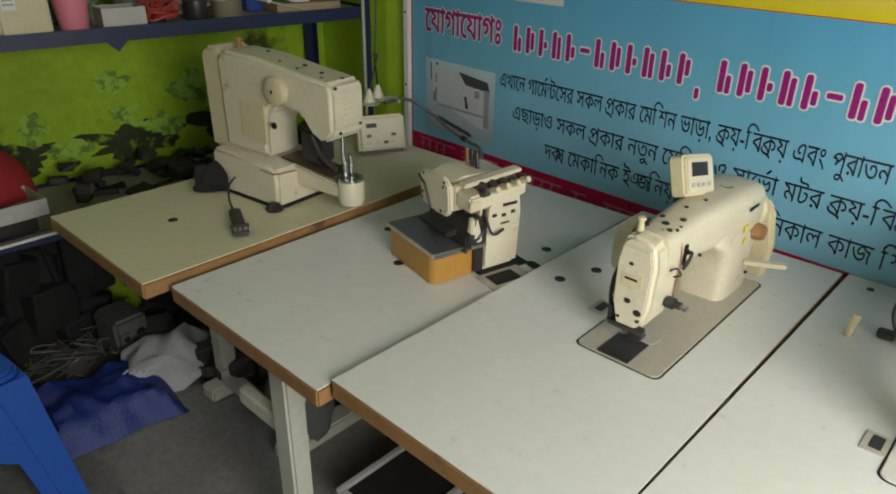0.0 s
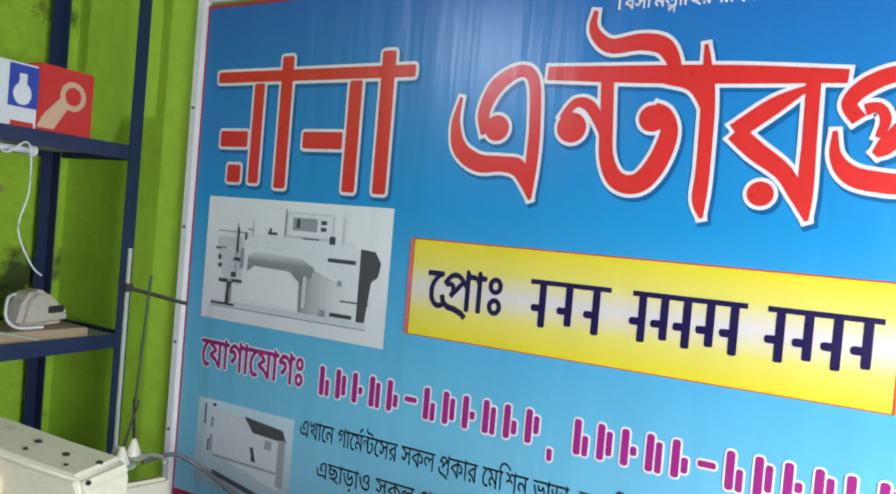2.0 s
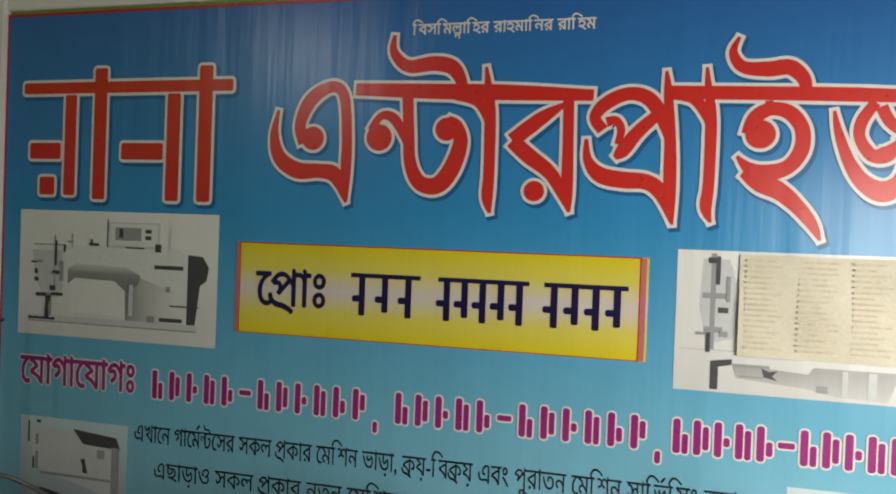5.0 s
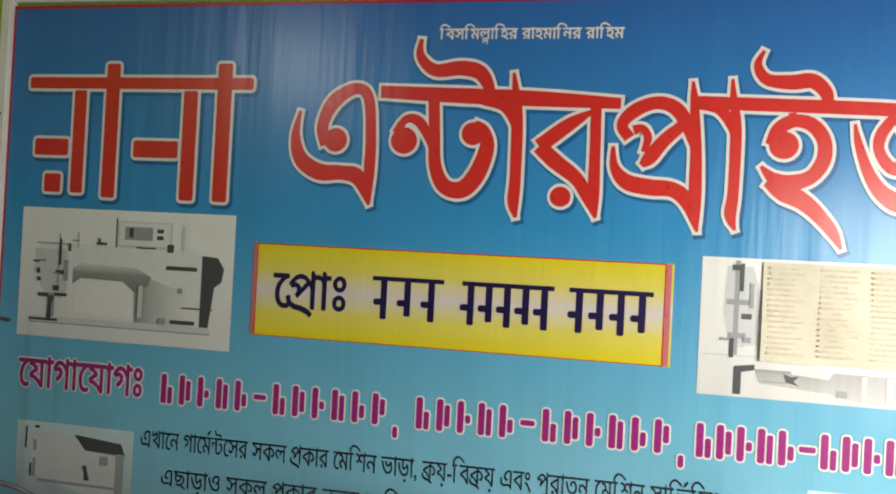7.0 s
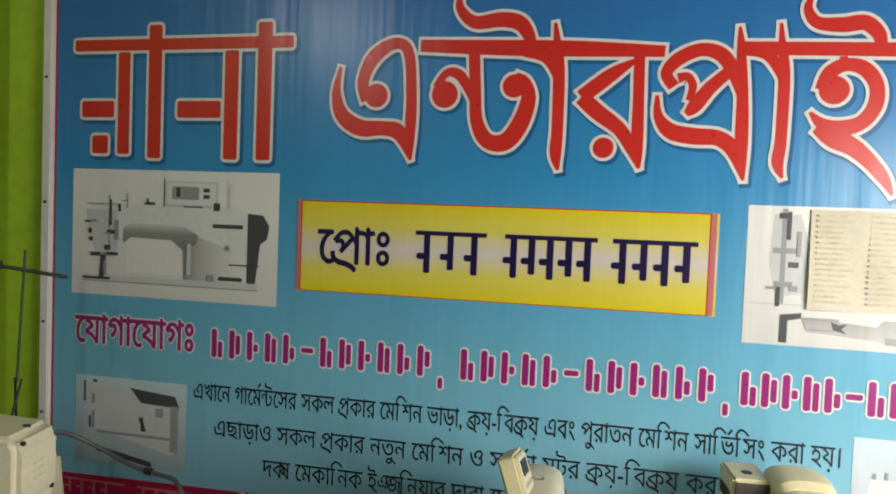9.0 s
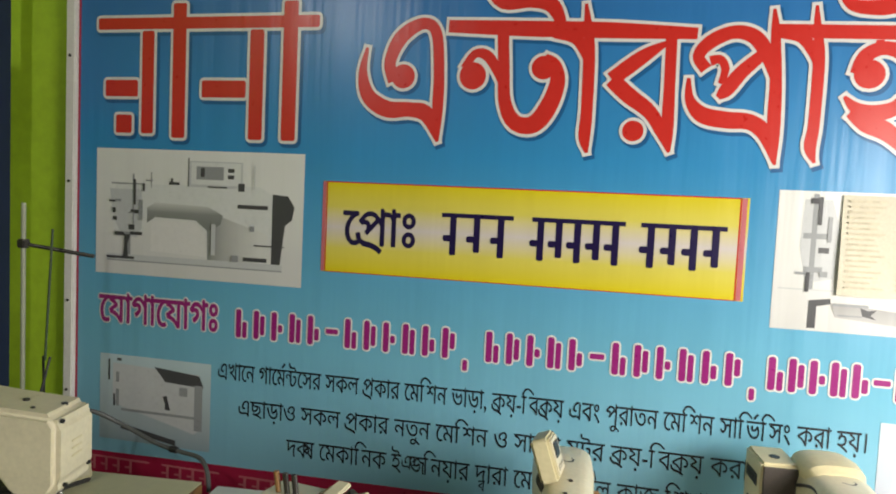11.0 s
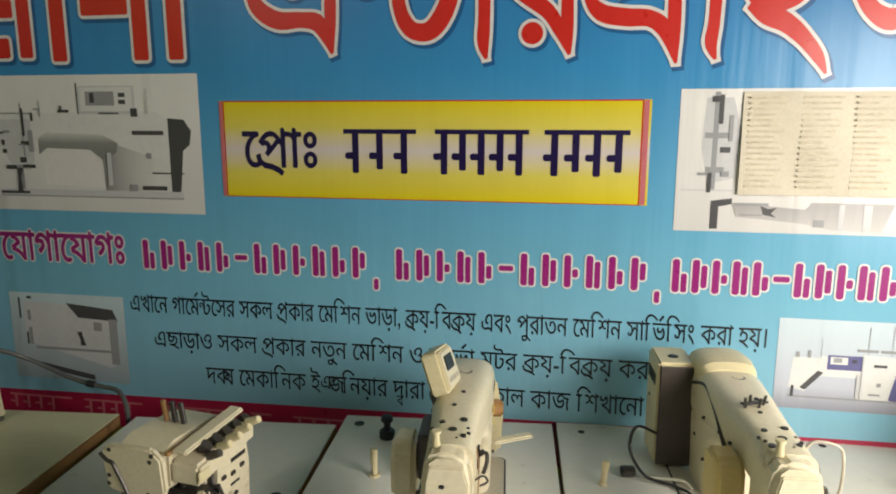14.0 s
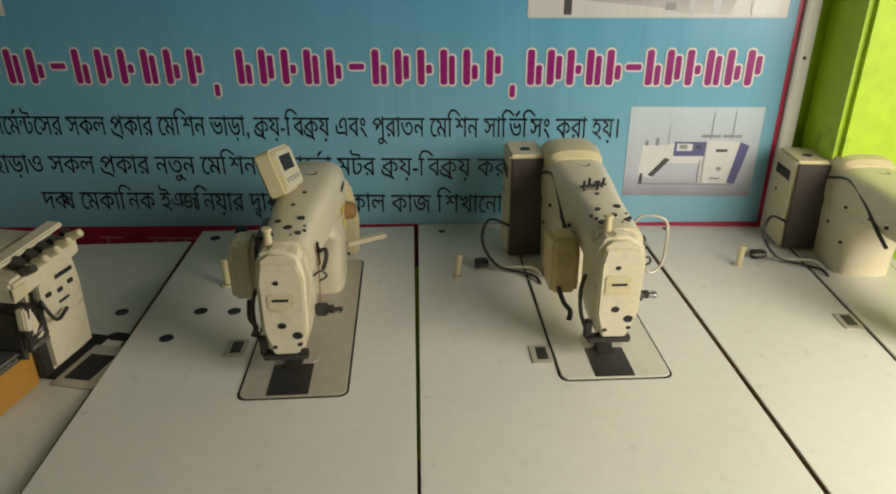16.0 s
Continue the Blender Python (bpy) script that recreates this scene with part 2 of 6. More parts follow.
# for added walls out of view, dark so that they bounce little light
M_UNSEEN_WALL = mat("unseen_brown_wall", (0.13, 0.12, 0.1), 0.8, vary=0.15, scale=2)
# the shop front: a wide opening in the east wall
bm = B()
box(bm, (X1 + T / 2, (Y0 - 0.3) / 2, H / 2), (T, -0.3 - Y0, H))
box(bm, (X1 + T / 2, (1.25 + Y1) / 2, H / 2), (T, Y1 - 1.25, H))
box(bm, (X1 + T / 2, 0.475, 2.6), (T, 1.55, 0.3))
solid("wall_east", bm, M_UNSEEN_WALL, "unseen dull wall round the open shop front, dark to limit bounce", "wall", kind="structure")
bm = box(B(), (MX, Y0 - T / 2, H / 2), (WX, T, H))
solid("wall_south", bm, M_UNSEEN_WALL, "unseen brown wall opposite the banner, dark to limit bounce", "wall", kind="structure")
# ground outside the shop front
bm = box(B(), (X1 + T + 15, 0, -0.13), (30, 40, 0.1))
solid("ground", bm, mat("sunlit_concrete_yard", (0.42, 0.4, 0.36), 0.8, vary=0.2, scale=1.5), "bare concrete yard outside the shop front", "ground", kind="structure")
bm = box(B(), (0.835, 1.715, 1.78), (0.61, 0.166, 1.94), 0.012)
solid("wall_pier", bm, M_WALL, "lime green plastered pier beside the banner", "wall", kind="structure")

# ---- tables ----
def sewing_table(front_left, width, length, turn, height, top_material, label, leg_y=0.45, legs=(0.035, 0.3), low_bar=False):
    """A machine table on a steel stand; its origin lies on the floor under the front left corner of the top."""
    t = thing("sewing_table", label, "table", pose(front_left[0], front_left[1], 0, 0, 0, turn), "sewing tables in a row")
    th = 0.04
    bm = box(B(), (width / 2, length / 2, height - th / 2 - 0.001), (width, length, th - 0.002), 0.004)
    part("edge", bm, M_EDGE, t, "brown edge of the table top")
    bm = box(B(), (width / 2, length / 2, height - 0.0015), (width - 0.002, length - 0.003, 0.003), 0.001)
    part("tabletop", bm, top_material, t)
    w = width
    for y in (leg_y, length - 0.14):
        for x in legs:
            bm = box(B(), (x, y, (height - th + 0.05) / 2), (0.062, 0.05, height - th - 0.05), 0.006)
            part("leg", bm, M_LEG, t)
        bm = box(B(), (0.25, y, height - th - 0.0255), (0.48, 0.055, 0.05), 0.005)
        part("bracket", bm, M_LEG, t)
        bm = box(B(), (0.168, y, 0.44), (0.2, 0.03, 0.045), 0.005)
        part("stretcher", bm, M_LEG, t)
    if low_bar:
        bm = box(B(), ((legs[0] + legs[1]) / 2, leg_y - 0.02, 0.085), (legs[1] - legs[0] - 0.064, 0.04, 0.05), 0.005)
        part("low_bar", bm, M_LEG, t)
    for x in legs:
        bm = box(B(), (x, (leg_y + length - 0.14) / 2, 0.025), (0.07, length - 0.14 - leg_y + 0.16, 0.05), 0.008)
        part("foot", bm, M_LEG, t)
    return t


def on_table(t, x, y, z=0.0, turn=0.0):
    return t.matrix_world @ pose(x, y, z, 0, 0, turn)


ZT, ZT2 = 0.76, 0.745
T1 = sewing_table((-1.826, 0.486), 0.515, 1.09, 6.0, ZT, M_TOP_CREAM, "cream topped sewing table with brown edges, older than the rest", 0.4, (0.03, 0.445), True)
T2 = sewing_table((-1.297, 0.592), 0.518, 1.06, 5.6, ZT2, M_TOP, "white laminate sewing table with brown worn edges", 0.1, (0.26,))
T3 = sewing_table((-0.776, 0.668), 0.5085, 1.06, 5.0, ZT, M_TOP, "white laminate sewing table carrying a lockstitch machine")
T4 = sewing_table((-0.269, 0.722), 0.5145, 1.06, 4.6, ZT, M_TOP, "white laminate sewing table with a motor driven machine")
T5 = sewing_table((0.249, 0.765), 0.515, 1.03, 4.55, ZT, M_TOP, "white laminate sewing table beside the wall pier")

# ---- the banner ----
from mathutils import geometry

BX0, BX1, BZ0, BZ1, BY = -1.95, 0.472, 0.64, 2.15, 1.785
M_BANNER = ramp_mat("banner_blue_print", [(0.0, (0.22, 0.45, 0.56)), (1.0, (0.024, 0.12, 0.38)), (0.3, (0.13, 0.39, 0.54)), (0.62, (0.026, 0.24, 0.5))], 2, 0.7, 2.15)
M_YELLOW = ramp_mat("yellow_name_panel", [(0.0, (0.64, 0.52, 0.0)), (1.0, (0.64, 0.52, 0.0)), (0.28, (0.62, 0.54, 0.1)), (0.5, (0.58, 0.52, 0.51)), (0.72, (0.62, 0.54, 0.1))], 2, 1.29, 1.535)
M_RED_INK = ink("red_lettering_print", (0.56, 0.025, 0.018))
M_WHITE_INK = ink("white_print", (0.66, 0.645, 0.63))
M_SHADE_INK = ink("dark_blue_print", (0.01, 0.1, 0.26))
M_BLACK_INK = ink("black_print", (0.012, 0.014, 0.02))
M_NAVY_INK = ink("navy_print", (0.012, 0.006, 0.05))
M_PLUM_INK = ink("plum_print", (0.28, 0.012, 0.16))
M_CRIMSON_INK = ink("crimson_border_print", (0.36, 0.012, 0.05))
M_PINK_INK = ink("pink_print", (0.5, 0.14, 0.16))
M_PHOTO = ramp_mat("pale_photo_print", [(0.0, (0.58, 0.57, 0.56)), (1.0, (0.68, 0.68, 0.66))], 2, 1.24, 1.5)
M_PHOTO_LOW = ramp_mat("faded_photo_print", [(0.0, (0.28, 0.36, 0.4)), (1.0, (0.46, 0.58, 0.62)), (0.2, (0.36, 0.42, 0.45))], 2, 0.77, 1.03)
M_PHOTO_FAR = ramp_mat("grey_violet_photo_print", [(0.0, (0.26, 0.27, 0.32)), (1.0, (0.5, 0.6, 0.66)), (0.25, (0.45, 0.48, 0.55))], 2, 0.84, 1.05)
M_ARM_SHADE = ramp_mat("print_arm_shading", [(0.0, (0.2, 0.21, 0.2)), (1.0, (0.6, 0.6, 0.58)), (0.45, (0.24, 0.25, 0.24))], 2, 1.4, 1.455)
M_PILLAR_SHADE = ramp_mat("print_pillar_shading", [(0.0, (0.22, 0.23, 0.22)), (1.0, (0.62, 0.62, 0.6)), (0.4, (0.42, 0.42, 0.41))], 0, -1.54, -1.38)
M_STRIP_SHADE = ramp_mat("print_strip_shading", [(0.0, (0.5, 0.49, 0.48)), (1.0, (0.34, 0.33, 0.33)), (0.55, (0.4, 0.39, 0.39))], 2, 1.25, 1.3)
M_GREY_INK = ink("light_grey_print", (0.5, 0.51, 0.52))
M_PALE_INK = ink("pale_print", (0.62, 0.63, 0.62))
M_MID_INK = ink("mid_grey_print", (0.27, 0.28, 0.29))
M_DEEP_INK = ink("charcoal_print", (0.06, 0.06, 0.065))
M_VIOLET_INK = ink("violet_blue_print", (0.1, 0.1, 0.24))
M_PAPER = mat("yellowed_printed_paper", (0.58, 0.53, 0.42), 0.6, vary=0.1, scale=10, bump=0.15, bscale=30)
M_PAPER_INK = mat("faint_paper_ink", (0.54, 0.48, 0.36), 0.7, vary=0.3, scale=60)

banner = thing("banner", "large blue vinyl shop banner with red headline and machine pictures", "banner")
bm = box(B(), ((BX0 + BX1) / 2, BY + 0.002, (BZ0 + BZ1) / 2), (BX1 - BX0, 0.004, BZ1 - BZ0))
part("sheet", bm, M_BANNER, banner)


def flat(bm, pts, depth):
    """A flat printed shape, (x, z) points, that many millimetres proud of the sheet."""
    bm.faces.new([bm.verts.new((x, BY - depth * 0.001, z)) for x, z in pts])
    return bm


def rect(bm, x0, x1, z0, z1, depth):
    return flat(bm, [(x0, z0), (x1, z0), (x1, z1), (x0, z1)], depth)


def pill(bm, x0, x1, z0, z1, depth, r=None):
    half = min(x1 - x0, z1 - z0) / 2
    r = half if r is None else min(r, half * 0.98)
    pts = []
    for cx, cz, a in ((x1 - r, z0 + r, -90), (x1 - r, z1 - r, 0), (x0 + r, z1 - r, 90), (x0 + r, z0 + r, 180)):
        pts += [(cx + r * math.cos(radians(a + 22.5 * k)), cz + r * math.sin(radians(a + 22.5 * k))) for k in range(5)]
    return flat(bm, pts, depth)


bm = B()
rect(bm, BX0, BX1, BZ1 - 0.009, BZ1, 1)
rect(bm, BX0, BX0 + 0.007, BZ0, BZ1 - 0.009, 1)
rect(bm, BX1 - 0.01, BX1, BZ0, BZ1 - 0.009, 1)
flat(bm, [(BX0 + 0.007, BZ0), (BX1 - 0.01, BZ0), (BX1 - 0.01, 0.774), (BX0 + 0.007, 0.727)], 1)
part("border", bm, M_CRIMSON_INK, banner, "crimson printed border and bottom strip")
part("name_panel", rect(B(), -1.2, -0.167, 1.295, 1.53, 1), M_YELLOW, banner, "yellow panel with a pale middle")
bm = B()
for x0, x1, z0, z1 in ((-1.19, -1.187, 1.295, 1.53), (-0.187, -0.184, 1.295, 1.53), (-1.19, -0.184, 1.527, 1.53), (-1.19, -0.184, 1.295, 1.297)):
    rect(bm, x0, x1, z0, z1, 1.5)
part("name_panel_line", bm, M_RED_INK, banner)
part("name_panel_edge", rect(B(), -1.2, -1.191, 1.296, 1.529, 1.6), M_PINK_INK, banner)
part("name_panel_edge", rect(B(), -0.183, -0.172, 1.296, 1.529, 1.6), M_PINK_INK, banner)

# printed lettering, glyph by glyph, with joined letters put together by hand
font_curve = bpy.data.curves.new("lettering", "FONT")
font_curve.resolution_u = 3
font_ob = new("lettering", font_curve)
GLYPHS = {}


def glyph(text, offset=0.0):
    """Points and faces of a letter of size 1: its outlines cut into level bands, each filled where the outlines wind round it."""
    if text in GLYPHS:
        return GLYPHS[text]
    font_curve.body = text
    bpy.context.view_layer.update()
    curve = font_ob.to_curve(bpy.context.evaluated_depsgraph_get())
    edges = []
    for s in curve.splines:
        if s.type == "BEZIER":
            bp, pts = s.bezier_points, []
            for k in range(len(bp)):
                p, q = bp[k], bp[(k + 1) % len(bp)]
                straight = (p.handle_right - p.co).length < 1e-5 and (q.handle_left - q.co).length < 1e-5
                some = [p.co, q.co] if straight else geometry.interpolate_bezier(p.co, p.handle_right, q.handle_left, q.co, 5)
                pts += [(v[0], v[1]) for v in some[:-1]]
        else:
            pts = [(p.co[0], p.co[1]) for p in s.points]
        edges += [(pts[k - 1], pts[k]) for k in range(len(pts)) if pts[k - 1][1] != pts[k][1]]
    font_ob.to_curve_clear()
    levels = []
    for y in sorted({p[1] for e in edges for p in e}):
        if not levels or y - levels[-1] > 0.004:
            levels.append(y)
    v, f = [], []
    for lo, hi in zip(levels, levels[1:]):
        mid, cuts = (lo + hi) / 2, []
        for (ax, ay), (bx, by) in edges:
            if min(ay, by) <= mid < max(ay, by):
                at = [ax + (bx - ax) * min(max((y - ay) / (by - ay), 0.0), 1.0) for y in (lo, mid, hi)]
                cuts.append((at[1], at[0], at[2], 1 if by > ay else -1))
        wind = 0
        for k, (xm, xl, xh, way) in enumerate(sorted(cuts)):
            if wind == 0:
                left = (xl, xh)
            wind += way
            if wind == 0 and xm - (left[0] + left[1]) / 2 > 1e-4:
                n = len(v)
                v += [(left[0], lo), (xl, lo), (xh, hi), (left[1], hi)]
                f.append((n, n + 1, n + 2, n + 3))
    GLYPHS[text] = (v, f)
    return GLYPHS[text]


def end_of(text):
    return max(p[0] for p in glyph(text + "।")[0]) - max(p[0] for p in glyph("।")[0])


def stroke(pts, w):
    """A pen stroke as points and faces."""
    v, f = [], []
    for i, (x, y) in enumerate(pts):
        ax, ay = pts[max(i - 1, 0)]
        bx, by = pts[min(i + 1, len(pts) - 1)]
        d = math.hypot(bx - ax, by - ay) or 1
        nx_, ny_ = -(by - ay) / d * w / 2, (bx - ax) / d * w / 2
        v += [(x + nx_, y + ny_), (x - nx_, y - ny_)]
        if i:
            f.append((2 * i - 2, 2 * i - 1, 2 * i + 1, 2 * i))
    return v, f


R_WAVE = [(0.0, 0.22), (0.03, 0.1), (0.14, 0.03), (0.32, 0.0), (0.48, -0.06), (0.55, -0.12)]
JOINED = {
    "ন্ট": ([("ন", 0.0, 0.2, 0.68), ("ট", 0.22, 0.0, 1.0)], [], 0.8),
    "প্র": ([("প", 0.0, 0.0, 1.0)], [R_WAVE], None),
    "ক্র": ([("ক", 0.0, 0.0, 1.0)], [R_WAVE], None),
    "ল্ল": ([("ল", 0.0, 0.0, 1.0), ("ল", 0.18, -0.32, 0.6)], [], None),
    "ক্ষ": ([("ক", 0.0, 0.0, 1.0), ("ষ", 0.42, 0.0, 1.0)], [], 1.06),
    "ঞ্জ": ([("ঞ", 0.0, 0.12, 0.8), ("জ", 0.45, 0.0, 1.0)], [], 1.22),
    "দ্ব": ([("দ", 0.0, 0.0, 1.0), ("ব", 0.2, -0.3, 0.6)], [], None),
    "র্ম": ([("ম", 0.0, 0.0, 1.0)], [[(0.36, 0.7), (0.56, 0.86)]], None),
    "র্ভ": ([("ভ", 0.0, 0.0, 1.0)], [[(0.36, 0.7), (0.56, 0.86)]], None),
}


def line_of(clusters):
    """Letters of a line laid from x = 0, each as points and faces, and the line's length. Joined letters are named in JOINED."""
    letters, x = [], 0.0

    def take(vs, fs, dx, dy, s):
        letters.append(([(dx + s * a, dy + s * b) for a, b in vs], fs))
    for c in clusters:
        if c in JOINED:
            bits, strokes, adv = JOINED[c]
            for ch, dx, dy, s in bits:
                take(*glyph(ch, 0.0), x + dx, dy, s)
            for s in strokes:
                take(*stroke(s, 0.085), x, 0, 1)
            x += adv or end_of(bits[0][0])
        elif c == " ":
            x += 0.3
        else:
            for ch in c:
                take(*glyph(ch, 0.0), x, 0, 1)
                x += end_of(ch)
    return letters, x


def lettering(text, x0, x1, base, cap, material, depth, fat=0.0, shift=(0.0, 0.0), label="", ways=8):
    """A printed line from x0 to x1, its foot at base and its head line at cap, its strokes widened by fat metres."""
    clusters = [c for piece in text.split("|") for c in ([piece] if piece in JOINED else [w for k, word in enumerate(piece.split(" ")) for w in ([" "] if k else []) + ([word] if word else [])])]
    letters, wide = line_of(clusters)
    sx, sz = (x1 - x0) / wide, (cap - base) / 0.622
    bm = B()
    turns = [(0.0, 0.0)] + ([(fat * math.cos(2 * math.pi * k / ways), fat * math.sin(2 * math.pi * k / ways)) for k in range(ways)] if fat else [])
    for n, (v, f) in enumerate(letters):
        for k, (dx, dz) in enumerate(turns):
            d = (depth + 0.03 * k + 0.01 * (n % 3)) * 0.001
            vs = [bm.verts.new((x0 + sx * a + shift[0] + dx, BY - d, base + sz * b + shift[1] + dz)) for a, b in v]
            for face in f:
                if len(set(face)) > 2:
                    try:
                        bm.faces.new([vs[i] for i in face])
                    except ValueError:
                        pass
    return part("lettering", bm, material, banner, label)


# the trade word: pen strokes in millimetres from each letter's left side and from the height 1.6 m, (across, up, width), and round dots
TRADE_WORD = [
    (-1.103, [[(10, 270, 8), (0, 208, 23), (16, 150, 37), (66, 117, 42), (128, 116, 36), (172, 104, 39), (202, 38, 7)], [(84, 186, 33), (71, 233, 30), (98, 294, 36), (152, 327, 29), (188, 304, 27), (199, 201, 27), (199, 115, 27), (202, 41, 7)]], [(107, 198, 30)]),
    (-0.841, [[(0, 218, 20), (26, 253, 20), (59, 246, 26), (87, 201, 20), (100, 159, 9)], [(92, 306, 28), (98, 215, 28), (104, 138, 31), (130, 90, 37), (174, 85, 42), (208, 125, 42), (228, 187, 36), (218, 228, 28), (195, 244, 19)], [(54, 451, 9), (53, 409, 21), (91, 374, 31), (155, 379, 36), (201, 369, 36), (225, 335, 28), (228, 308, 22)]], [(22, 200, 33), (193, 220, 28)]),
    (-0.884, [[(0, 320, 30), (194, 312, 37), (388, 306, 37), (580, 297, 26)]], []),
    (-0.626, [[(70, 368, 7), (76, 323, 18), (83, 255, 27), (85, 120, 27), (83, 58, 27), (90, 21, 7)], [(0, 303, 28), (50, 288, 27), (75, 249, 19), (80, 215, 8)]], []),
    (-0.488, [[(121, 278, 10), (67, 245, 32), (0, 193, 35)], [(0, 193, 35), (39, 158, 37), (90, 119, 32), (118, 75, 26), (138, 28, 7)], [(128, 287, 25), (130, 188, 25), (132, 82, 26), (138, 31, 7)]], [(55, 75, 24)]),
    (-0.317, [[(36, 217, 26), (18, 247, 26), (43, 279, 31), (90, 299, 30), (134, 288, 32), (164, 246, 30), (180, 195, 15)], [(65, 154, 13), (82, 171, 31), (112, 211, 30), (151, 248, 25)], [(44, 235, 23), (65, 239, 18), (77, 217, 18), (69, 185, 13)], [(171, 349, 6), (176, 297, 19), (184, 188, 25), (187, 86, 27), (194, 6, 6)], [(0, 197, 8), (5, 149, 21), (34, 115, 36), (85, 104, 38), (137, 100, 35), (170, 73, 32), (192, 10, 6)]], []),
    (-0.128, [[(67, 355, 6), (71, 308, 16), (79, 239, 24), (79, 100, 24), (75, 47, 25), (86, 13, 6)], [(0, 297, 25), (42, 287, 27), (69, 245, 17), (76, 211, 7)]], []),
    (-0.009, [[(12, 419, 7), (0, 386, 18), (21, 354, 26), (73, 348, 33), (115, 351, 33), (143, 326, 28), (150, 294, 21)], [(77, 280, 16), (78, 258, 21)], [(38, 207, 31), (51, 244, 31), (82, 262, 29), (119, 253, 31), (144, 219, 30), (144, 174, 31), (119, 137, 31), (76, 124, 35), (41, 134, 26), (16, 159, 7)], [(30, 126, 24), (65, 104, 43), (106, 83, 38), (141, 52, 31), (170, 16, 24), (188, -19, 6)]], [(62, 207, 31)]),
    (0.196, [[(0, 257, 6), (10, 210, 17), (32, 149, 25), (61, 106, 34), (98, 87, 44), (129, 108, 34), (138, 154, 22), (119, 199, 6)], [(78, 274, 22), (53, 234, 24), (51, 198, 22), (75, 163, 27), (104, 167, 34), (125, 195, 7)], [(89, 265, 24), (107, 232, 24), (138, 215, 29), (172, 219, 34), (197, 230, 26), (215, 207, 7)], [(197, 226, 29), (190, 184, 31), (178, 141, 26), (179, 86, 24), (188, 38, 22), (197, 15, 6)]], []),
    (-0.138, [[(0, 301, 30), (192, 296, 30), (384, 290, 30), (576, 280, 24)]], []),
]


def pen(bm, pts, depth, grow, shift):
    """One brush stroke with a swelling width, smooth through its points."""
    line = []
    for i in range(len(pts) - 1):
        a, b, c, d = (Vector(pts[k]) for k in (max(i - 1, 0), i, i + 1, min(i + 2, len(pts) - 1)))
        for k in range(6):
            u = k / 6
            line.append(0.5 * (2 * b + (c - a) * u + (2 * a - 5 * b + 4 * c - d) * u * u + (3 * b - a - 3 * c + d) * u ** 3))
    line.append(Vector(pts[-1]))
    first, last = line[1] - line[0], line[-1] - line[-2]
    if grow:
        for end, way in ((0, -first), (-1, last)):
            w = way.xy.normalized() * grow
            line[end] = Vector((line[end].x + w.x, line[end].y + w.y, line[end].z))
    edge = []
    for i, p in enumerate(line):
        way = line[min(i + 1, len(line) - 1)] - line[max(i - 1, 0)]
        n = Vector((-way.y, way.x)).normalized() * (max(p.z, 0.002) / 2 + grow)
        edge.append([bm.verts.new((p.x + s * n.x + shift[0], BY - depth * 0.001, p.y + s * n.y + shift[1])) for s in (1, -1)])
    for p, q in zip(edge, edge[1:]):
        bm.faces.new((p[0], p[1], q[1], q[0]))


def trade_word(material, depth, grow, shift):
    for n, (x0, strokes, dots) in enumerate(TRADE_WORD):
        bm = B()
        k = 0
        for s in strokes:
            pen(bm, [(x0 + x * 0.001, 1.6 + z * 0.001, w * 0.001) for x, z, w in s], depth + 0.06 * n + 0.01 * k, grow, shift)
            k += 1
        for x, z, r in dots:
            pen_dot(bm, x0 + x * 0.001 + shift[0], 1.6 + z * 0.001 + shift[1], r * 0.001 + grow, depth + 0.06 * n + 0.01 * k)
            k += 1
        part("letter", bm, material, banner)


def pen_dot(bm, x, z, r, depth):
    flat(bm, [(x + r * math.cos(math.pi * k / 10), z + r * math.sin(math.pi * k / 10)) for k in range(20)], depth)


# headline: the family name stays plain bars, the trade word is lettered
for material, grow, depth, shift in ((M_SHADE_INK, 0.011, 1.0, (0.006, -0.007)), (M_WHITE_INK, 0.008, 1.6, (0, 0)), (M_RED_INK, 0.0, 2.3, (0, 0))):
    for x0, x1, z0, z1 in ((-1.885, -1.225, 1.922, 1.953), (-1.745, -1.708, 1.64, 1.918), (-1.65, -1.61, 1.63, 1.99), (-1.42, -1.38, 1.63, 1.918), (-1.325, -1.285, 1.63, 1.99), (-1.86, -1.757, 1.74, 1.785), (-1.56, -1.43, 1.74, 1.785), (-1.825, -1.775, 1.64, 1.69)):
        part("headline_bar", pill(B(), x0 - grow + shift[0], x1 + grow + shift[0], z0 - grow + shift[1], z1 + grow + shift[1], depth + 0.2 * (x1 - x0), 0.006 + grow), material, banner)
    trade_word(material, depth, {0.011: 0.009, 0.008: 0.0075, 0.0: 0.0}[grow], shift)
lettering("িবসিম|ল্ল|ািহর রাহমািনর রািহম", -0.743, -0.305, 2.05, 2.075, M_WHITE_INK, 1.5, 0.0007, ways=4)
lettering("ে|প্র|াঃ", -1.14, -0.94, 1.37, 1.455, M_NAVY_INK, 1.8, 0.0016, ways=4)
for x0, x1, stems in ((-0.88, -0.7, 3), (-0.655, -0.435, 5), (-0.4, -0.21, 4)):
    bm = B()
    rect(bm, x0, x1, 1.452, 1.463, 1.8)
    for k in range(stems):
        cx = x0 + (k + 0.5) * (x1 - x0) / stems
        pill(bm, cx - 0.008, cx + 0.008, 1.358 + 0.01 * (k % 2), 1.4535, 1.9, 0.004)
        pill(bm, cx - 0.026, cx - 0.004, 1.392, 1.408, 2.0, 0.006)
    part("name_bar", bm, M_NAVY_INK, banner)
